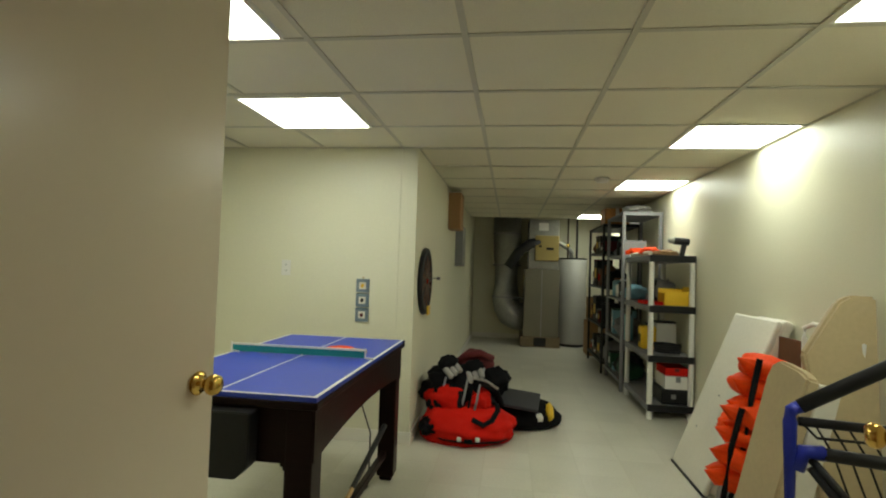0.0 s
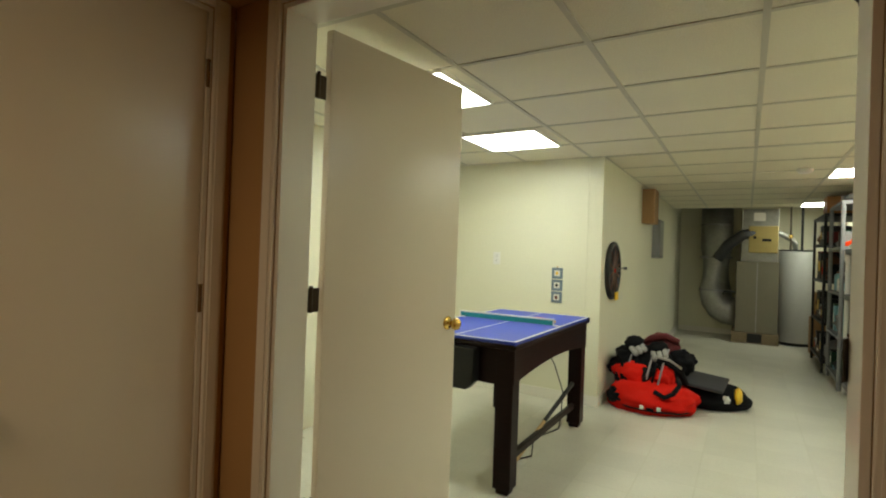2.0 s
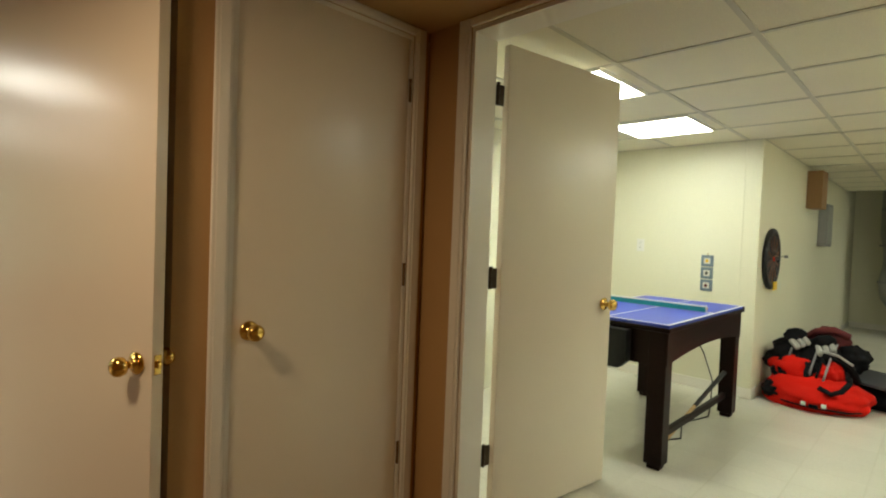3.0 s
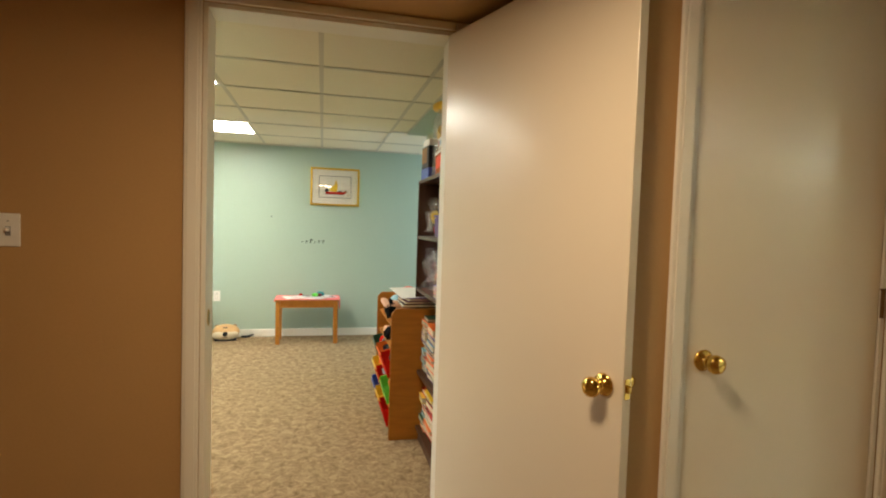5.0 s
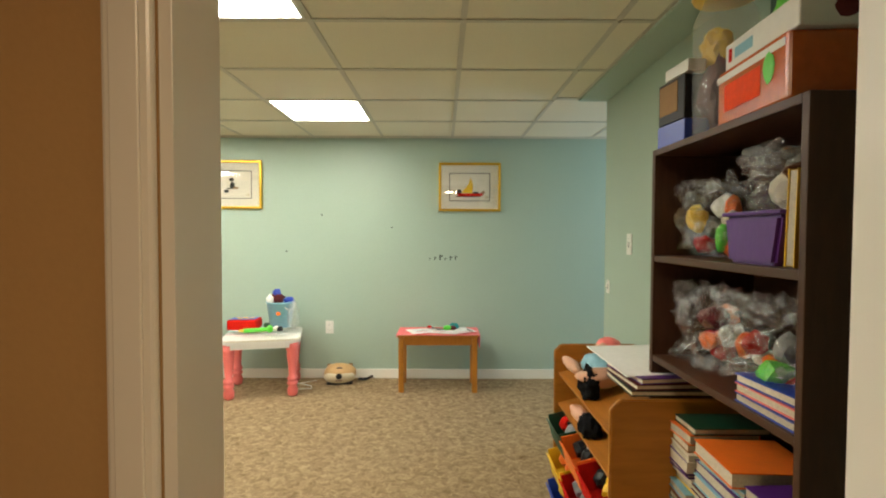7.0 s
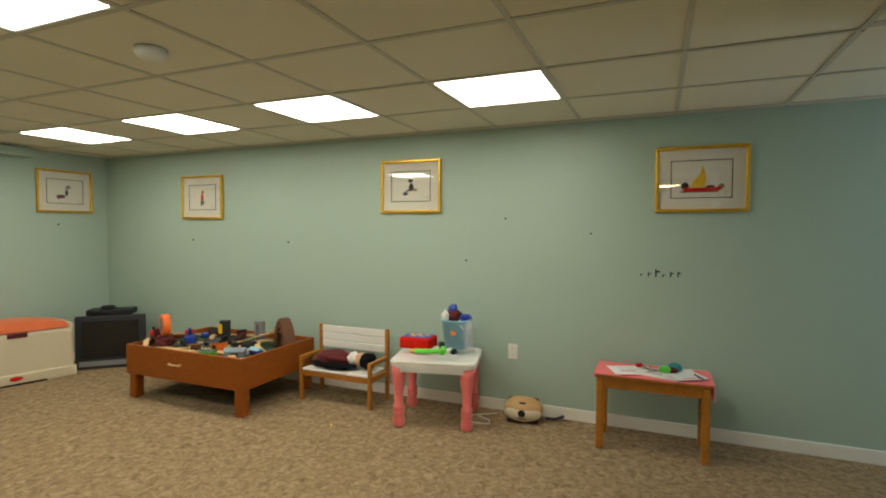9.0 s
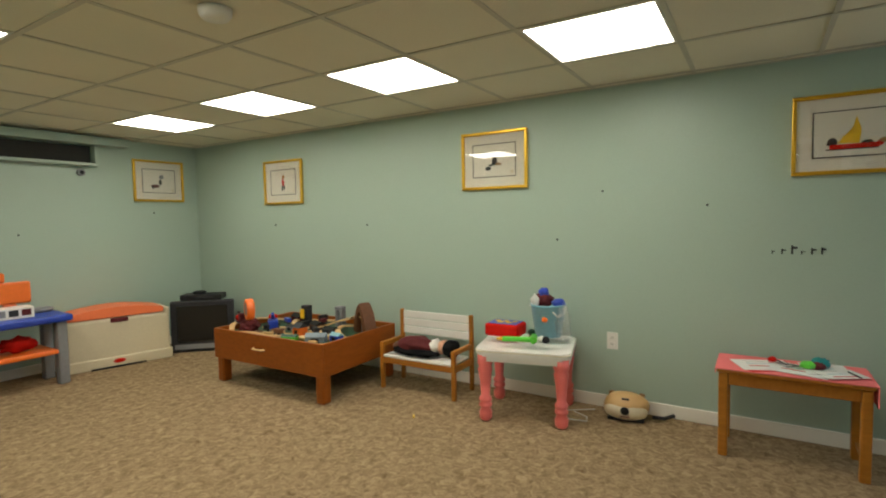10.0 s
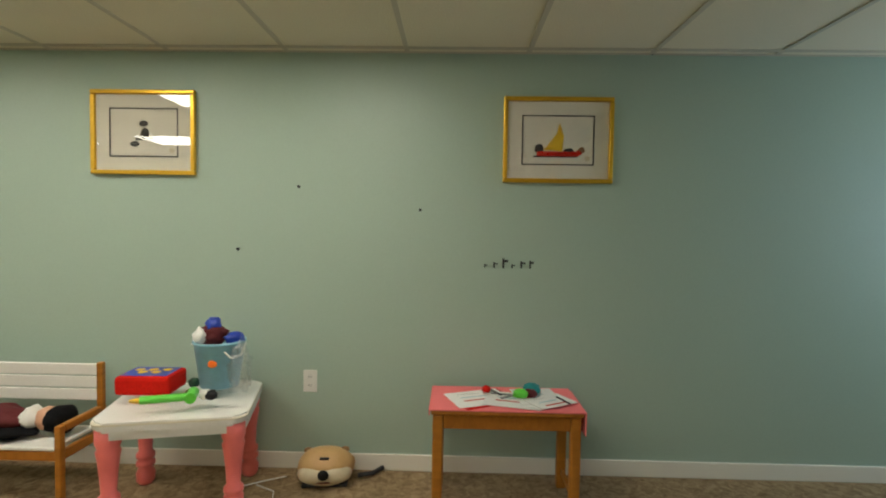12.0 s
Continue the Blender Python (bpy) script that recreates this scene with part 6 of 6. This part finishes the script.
def workbench():
    ob = thing("toy_workbench", pose(-3.42, -6.70, 0), "blue, grey and orange plastic toy workbench", "toy workbench")
    for x in (-0.84, -0.10):
        for y in (0.02, 0.30):
            part("leg", box(B(), (x, y - 0.03, 0), (x + 0.075, y + 0.05, 0.52), 0.012), "grey", ob)
    part("worktop", box(B(), (-0.87, -0.03, 0.521), (0.0, 0.39, 0.58), 0.016), "blueplastic", ob, "blue plastic worktop")
    part("shelf", box(B(), (-0.765, 0.0, 0.26), (-0.105, 0.36, 0.30), 0.012), "orangeplastic", ob, "orange lower shelf")
    part("back_board", box(B(), (-0.72, -0.03, 0.67), (-0.10, 0.03, 0.85), 0.016), "orangeplastic", ob, "orange plastic back board")
    part("back_crown", box(B(), (-0.55, -0.03, 0.8505), (-0.25, 0.03, 0.93), 0.016), "orangeplastic", ob)
    part("back_post", box(B(), (-0.62, -0.02, 0.5805), (-0.53, 0.02, 0.6695), 0.01), "orangeplastic", ob)
    part("back_post", box(B(), (-0.26, -0.02, 0.5805), (-0.17, 0.02, 0.6695), 0.01), "orangeplastic", ob)
    bx = thing("toy_carton", pose(-4.08, -6.58, 0.581, 0, 0, -6), "white printed carton on the toy workbench", "box")
    part("body", box(B(), (0, 0, 0), (0.26, 0.16, 0.085), 0.003), "white", bx)
    for k in range(3):
        part("print", box(B(), (0.02 + 0.08 * k, 0.1602, 0.02), (0.08 + 0.08 * k, 0.1612, 0.07), 0), ("maroon", "ink", "grey")[k], bx)
    solo("toy_tool", blob(B(), (0, 0, 0.02), (0.09, 0.04, 0.025), 0.3, 3, 3, 0.0, 3), "grey", pose(-4.18, -6.62, 0.581), "grey toy tool on the workbench", "toy", smooth=True)
    solo("toy_part", blob(B(), (0, 0, 0.06), (0.12, 0.09, 0.06), 0.4, 3, 5, 0.0, 3), "red", pose(-3.98, -6.52, 0.301), "red toy parts on the lower shelf", "toy", smooth=True)


workbench()

vent = thing("duct_opening", pose(-4.78, -6.918, 1.86), "duct opening with a green frame, its inner shade painted dark", "vent")
# near-black sheet on the unbroken wall paints the shade inside the opening
part("back", box(B(), (0.03, 0.0, 0.03), (1.6, 0.01, 0.19), 0), "plenum", vent)
part("bottom_bar", box(B(), (0, 0.0, 0.0), (1.63, 0.10, 0.028), 0.004), "green", vent)
part("end_bar", box(B(), (0, 0.0, 0.0285), (0.028, 0.10, 0.19), 0.004), "green", vent)
part("hood", box(B(), (-0.26, 0.0, 0.195), (1.63, 0.16, 0.27), 0.006), "green", vent, "sage green boxed pipe above the opening")


# ---- bookcase wall ----
def bookcase():
    x0, x1, y0, y1, top = -2.93, -2.225, -0.63, -0.30, 1.575
    ob = thing("bookcase", I, "dark walnut bookcase packed with books and bags", "bookcase")
    part("side_panel", box(B(), (x0, y0, 0), (x0 + 0.02, y1, top), 0.002), "darkwood", ob)
    part("side_panel", box(B(), (x1 - 0.02, y0, 0), (x1, y1, top), 0.002), "darkwood", ob)
    part("back_panel", box(B(), (x0 + 0.0205, y1 - 0.006, 0.05), (x1 - 0.0205, y1, top - 0.0205), 0), "darkwood", ob)
    for z in (0.09, 0.43, 0.92, 1.24, top):
        part("shelf", box(B(), (x0 + 0.0205, y0 + 0.002, z - 0.02), (x1 - 0.0205, y1 - 0.0065, z), 0.002) if z < top else box(B(), (x0 + 0.0205, y0, z - 0.02), (x1 - 0.0205, y1, z), 0.002), "darkwood", ob)
    part("kickboard", box(B(), (x0 + 0.0205, y0 + 0.02, 0), (x1 - 0.0205, y0 + 0.035, 0.069), 0), "darkwood", ob)


bookcase()


def book(m, w, d, h, mat, label="closed book with pale pages"):
    """Lying flat: w along the spine, d deep, h thick; the fore-edge shows its pages."""
    ob = thing("book", m, label, "book", "books on the bookcase")
    part("page_block", box(B(), (0.003, 0.003, 0.003), (w - 0.003, d - 0.002, h - 0.003), 0), "pages", ob, "pale page block")
    part("cover", box(B(), (0, 0, 0), (w, d, 0.0025), 0), mat, ob)
    part("cover", box(B(), (0, 0, h - 0.0025), (w, d, h), 0), mat, ob)
    part("spine", box(B(), (0, d - 0.0015, 0.0026), (w, d, h - 0.0026), 0), mat, ob)
    return ob


def shelf_books():
    rnd = random.Random(12)
    cols = ["red", "blueplastic", "yellow", "white", "maroon", "darkgreen", "brown", "skyblue", "cardboard", "ivory", "black", "purple", "orangeplastic"]
    for z, limit in ((0.431, 0.36), (0.091, 0.26)):
        x = -2.895
        for w in (0.20, 0.22, 0.19):
            h = 0.0
            tall = limit * rnd.uniform(0.75, 1.0)
            while h < tall:
                t = rnd.uniform(0.012, 0.04)
                c = rnd.choice(cols)
                book(pose(x + rnd.uniform(0, 0.02), -0.615 + rnd.uniform(0, 0.03), z + h, 0, 0, rnd.uniform(-4, 4)), w - 0.015, rnd.uniform(0.20, 0.24), t, c, LABEL.get(c, "dark") + " book with pale pages in a stack")
                h += t + 0.0006
            x += w + 0.012


shelf_books()


def stuffed_bag(m, s, seed, fill, label):
    """A clear bag with bright odds and ends inside."""
    ob = thing("plastic_bag", m, label, "bag", "bags of toys")
    rnd = random.Random(seed)
    for k in range(9):
        c = (rnd.uniform(-0.55, 0.55) * s[0], rnd.uniform(-0.5, 0.4) * s[1], s[2] * rnd.uniform(0.25, 1.3))
        part("toy", blob(B(), c, (rnd.uniform(0.02, 0.045), rnd.uniform(0.02, 0.04), rnd.uniform(0.02, 0.045)), 0.35, 2.6, k + seed, 0.002, 2), rnd.choice(fill), ob)
    part("film", blob(B(), (0, 0, s[2] * 0.85), (s[0] * 1.1, s[1], s[2] * 0.95), 0.55, 3.2, seed, 0.001, 4), "bag", ob, "crinkled clear film")
    part("tied_end", blob(B(), (-s[0] * 0.7, -s[1] * 0.5, s[2] * 1.65), (0.07, 0.03, 0.03), 0.8, 4, seed + 2, None, 3), "bag", ob, "crinkled clear film")


FILL = ["red", "yellow", "white", "grey", "brown", "pink", "limegreen", "greycloth", "ivory", "orangeplastic", "maroon"]
stuffed_bag(pose(-2.74, -0.50, 0.921), (0.15, 0.10, 0.13), 3, FILL, "clear plastic bag of small bright toys")
stuffed_bag(pose(-2.46, -0.52, 0.935), (0.15, 0.10, 0.12), 7, FILL, "clear plastic bag of mixed toys")
stuffed_bag(pose(-2.73, -0.50, 1.241), (0.14, 0.10, 0.12), 11, FILL, "clear plastic bag of small figures")
stuffed_bag(pose(-2.42, -0.50, 1.36), (0.11, 0.09, 0.08), 15, ["grey", "brown", "ivory", "greycloth", "charcoal"], "clear plastic bag of grey parts")
tub = thing("purple_tub", pose(-2.52, -0.61, 1.2405), "purple plastic tub on the shelf", "tub")
part("body", prism(B(), [(0, 0), (0.17, 0), (0.19, 0.11), (-0.02, 0.11)], 0.16, I, 0.008), "purple", tub)
part("rim", box(B(), (-0.025, -0.004, 0.1105), (0.195, 0.165, 0.12), 0.003), "purple", tub)
for k, (mat, z) in enumerate((("blueplastic", 0.0), ("pink", 0.022), ("blueplastic", 0.044))):
    book(pose(-2.46, -0.62, 0.9205 + z - 0.0, 0, 0, 2 * k), 0.20, 0.22, 0.021, mat, "thin blue book lying on the shelf")
book(pose(-2.30, -0.60, 1.2405, 0, -88, 0), 0.20, 0.2, 0.03, "yellow", "yellow book standing on end")

bb = thing("craft_kit_box", pose(-2.60, -0.60, 1.576, 0, 0, -4), "orange craft kit box with glossy clear wrap", "box")
part("body", box(B(), (0, 0, 0), (0.30, 0.20, 0.14), 0.008), "craftbox", bb)
part("front_label", box(B(), (0.04, -0.0016, 0.035), (0.20, -0.0004, 0.10), 0), "orange", bb)
# opaque white strip paints the sheen of the clear wrap
part("painted_sheen", box(B(), (0.0, -0.0016, 0.112), (0.29, -0.0004, 0.128), 0), "white", bb)
part("leaf_print", blob(B(), (0.235, -0.002, 0.085), (0.02, 0.002, 0.035), 0.4, 3, 1, None, 2), "limegreen", bb)
wb2 = thing("white_box", pose(-2.585, -0.59, 1.717, 0, 0, -4), "flat white carton with a red seal", "box")
part("body", box(B(), (0, 0, 0), (0.30, 0.18, 0.065), 0.004), "white", wb2)
part("print", box(B(), (0.05, -0.0014, 0.02), (0.13, -0.0003, 0.045), 0), "skyblue", wb2)
part("print", box(B(), (0.02, -0.0014, 0.018), (0.035, -0.0003, 0.05), 0), "red", wb2)
part("seal", blob(B(), (0.3008, 0.09, 0.035), (0.002, 0.025, 0.022), 0.1, 2, 1, None, 2), "maroon", wb2)
jr = thing("clear_jar", pose(-2.75, -0.50, 1.576), "tall clear plastic jar with a yellow lid", "jar")
part("wall", lathe(B(), [(0.08, 0), (0.085, 0.02), (0.085, 0.34), (0.06, 0.39), (0.058, 0.40)], 24), "acrylic", jr, "", True)
part("lid", lathe(B(), [(0.001, 0.401), (0.085, 0.401), (0.09, 0.41), (0.09, 0.43), (0.07, 0.445), (0.001, 0.45)], 24), "yellow", jr, "yellow domed lid", True)
part("contents", blob(B(), (0, 0, 0.14), (0.066, 0.066, 0.12), 0.3, 2.5, 2, 0.003, 3), "maroon", jr)
part("contents", blob(B(), (-0.01, -0.02, 0.26), (0.05, 0.04, 0.06), 0.3, 2.5, 3, None, 3), "yellow", jr)
gp = thing("picture_card", pose(-2.68, -0.42, 1.785, 0, 0, -6), "green and brown picture card standing on the boxes", "card")
part("card", box(B(), (0, 0, 0), (0.12, 0.012, 0.13), 0.002), "darkgreen", gp)
part("print", blob(B(), (0.06, -0.002, 0.06), (0.045, 0.003, 0.045), 0.4, 3, 2, None, 3), "limegreen", gp)
part("print", blob(B(), (0.05, -0.004, 0.04), (0.03, 0.003, 0.03), 0.4, 3, 5, None, 3), "orangeplastic", gp)
gp.matrix_world = pose(-2.60, -0.47, 1.7825, 0, 0, -6)
pk = thing("game_package", pose(-2.93, -0.615, 1.576, 0, 0, 4), "dark blue game package with a food picture", "package")
part("base", box(B(), (0, 0, 0), (0.16, 0.10, 0.07), 0.003), "blueplastic", pk)
part("body", box(B(), (0.005, 0.0, 0.0705), (0.155, 0.09, 0.20), 0.003), "black", pk)
part("print", box(B(), (0.015, -0.0018, 0.10), (0.12, -0.0004, 0.19), 0), "cardboard", pk)
part("header", box(B(), (0.05, -0.003, 0.2005), (0.18, 0.05, 0.235), 0.002), "white", pk)


def bin_shelf():
    ob = thing("bin_rack", pose(-3.62, -0.79, 0), "honey-oak toy rack with sloping shelves and bins", "rack")
    w, d, h = 0.80, 0.30, 0.80
    prof = [(0.0, 0.0), (d + 0.42, 0.0), (d + 0.42, h - 0.04), (d + 0.36, h), (0.04, h), (0.0, h - 0.03)]
    for x in (0.0, w - 0.02):
        part("side_panel", prism(B(), [(0.0, 0.0), (0.40, 0.0), (0.40, h - 0.03), (0.37, h), (0.03, h), (0.0, h - 0.03)], 0.02, Matrix.Translation((x + 0.02, 0, 0)) @ pose(0, 0, 0, 0, 0, 90), 0.004), "oak", ob)
    for k, z in enumerate((0.06, 0.20, 0.36, 0.52, 0.66)):
        part("sloping_shelf", box(B(), (0.0205, 0.0, 0), (w - 0.0205, 0.33, 0.012), 0.002, Matrix.Translation((0, 0.02, z)) @ pose(0, 0, 0, 14)), "oakflat", ob)
    rnd = random.Random(5)
    for row, (z, cols) in enumerate(((0.075, ["blueplastic", "yellow", "red"]), (0.215, ["yellow", "red", "limegreen"]), (0.375, ["darkgreen", "orangeplastic", "red"]))):
        for k, c in enumerate(cols):
            m = pose(-3.62 + 0.03 + 0.255 * k, -0.80, z, 14)
            b = thing("toy_bin", m, LABEL.get(c, c) + " plastic bin holding toys on the rack", "bin", "toy bins")
            for lo, hi_ in (((0, 0, 0.0), (0.235, 0.22, 0.005)), ((0, 0, 0.0055), (0.235, 0.005, 0.08)), ((0, 0.215, 0.0055), (0.235, 0.22, 0.12)), ((0, 0.0055, 0.0055), (0.005, 0.2145, 0.105)), ((0.23, 0.0055, 0.0055), (0.235, 0.2145, 0.105))):
                part("panel", box(B(), lo, hi_, 0.001), c, b)
            part("rim", box(B(), (-0.004, -0.006, 0.0805), (0.239, -0.0005, 0.09), 0.002), c, b)
            for j in range(4):
                part("toy", blob(B(), (0.05 + 0.045 * j, 0.08 + 0.03 * (j % 2), 0.06), (0.04, 0.04, 0.035), 0.4, 3, j + k, 0.007, 2), rnd.choice(["orangeplastic", "black", "white", "grey", "yellow", "red"]), b)
    P = pose(-3.62, -0.79, 0)
    mixed("baby_doll", [(blob(B(), (-3.34, -0.66, 0.765), (0.10, 0.075, 0.055), 0.2, 2, 1, 0.69, 4), "skyblue"), (blob(B(), (-3.46, -0.60, 0.80), (0.050, 0.050, 0.048), 0.08, 2, 2, None, 4), "skin"),
                        (blob(B(), (-3.47, -0.585, 0.815), (0.054, 0.054, 0.045), 0.1, 2, 3, None, 4), "pink"), (blob(B(), (-3.42, -0.76, 0.755), (0.12, 0.025, 0.022), 0.15, 2, 4, None, 3), "skin"), (blob(B(), (-3.22, -0.70, 0.755), (0.05, 0.09, 0.04), 0.2, 2, 5, 0.69, 3), "skin")],
          I, "baby doll with a pink hat lying on the rack", "doll")
    solo("dark_plush", blob(B(), (-3.22, -0.74, 0.73), (0.06, 0.04, 0.06), 0.35, 2.4, 6, 0.60, 4), "blackcloth", I, "black plush toy hanging over the shelf edge", "toy", smooth=True)
    solo("dark_plush", blob(B(), (-3.20, -0.74, 0.57), (0.06, 0.04, 0.05), 0.35, 2.4, 7, 0.42, 4), "blackcloth", I, "black plush toy on the middle shelf", "toy", smooth=True)
    solo("small_doll", blob(B(), (-3.36, -0.74, 0.565), (0.10, 0.03, 0.025), 0.2, 2, 8, None, 3), "skin", I, "small vinyl doll on the middle shelf", "doll", smooth=True)
    for k, (mat, z) in enumerate((("black", 0.805), ("maroon", 0.823), ("purple", 0.841))):
        book(pose(-3.08, -0.72, z, 0, 0, 4 * k), 0.24, 0.26, 0.017, mat, "thin picture book lying on the rack")
    solo("drawing_sheet", box(B(), (-0.16, -0.14, 0), (0.17, 0.16, 0.004), 0), "paper", pose(-3.06, -0.60, 0.866, 0, 4, 6), "large white drawing sheet on the rack", "paper")


bin_shelf()
solo("yellow_crayon", rod(B(), (0, 0, 0.006), (0.03, 0.02, 0.006), 0.006, None, 6), "yellow", pose(-5.05, -3.42, 0), "yellow crayon piece on the carpet", "crayon")
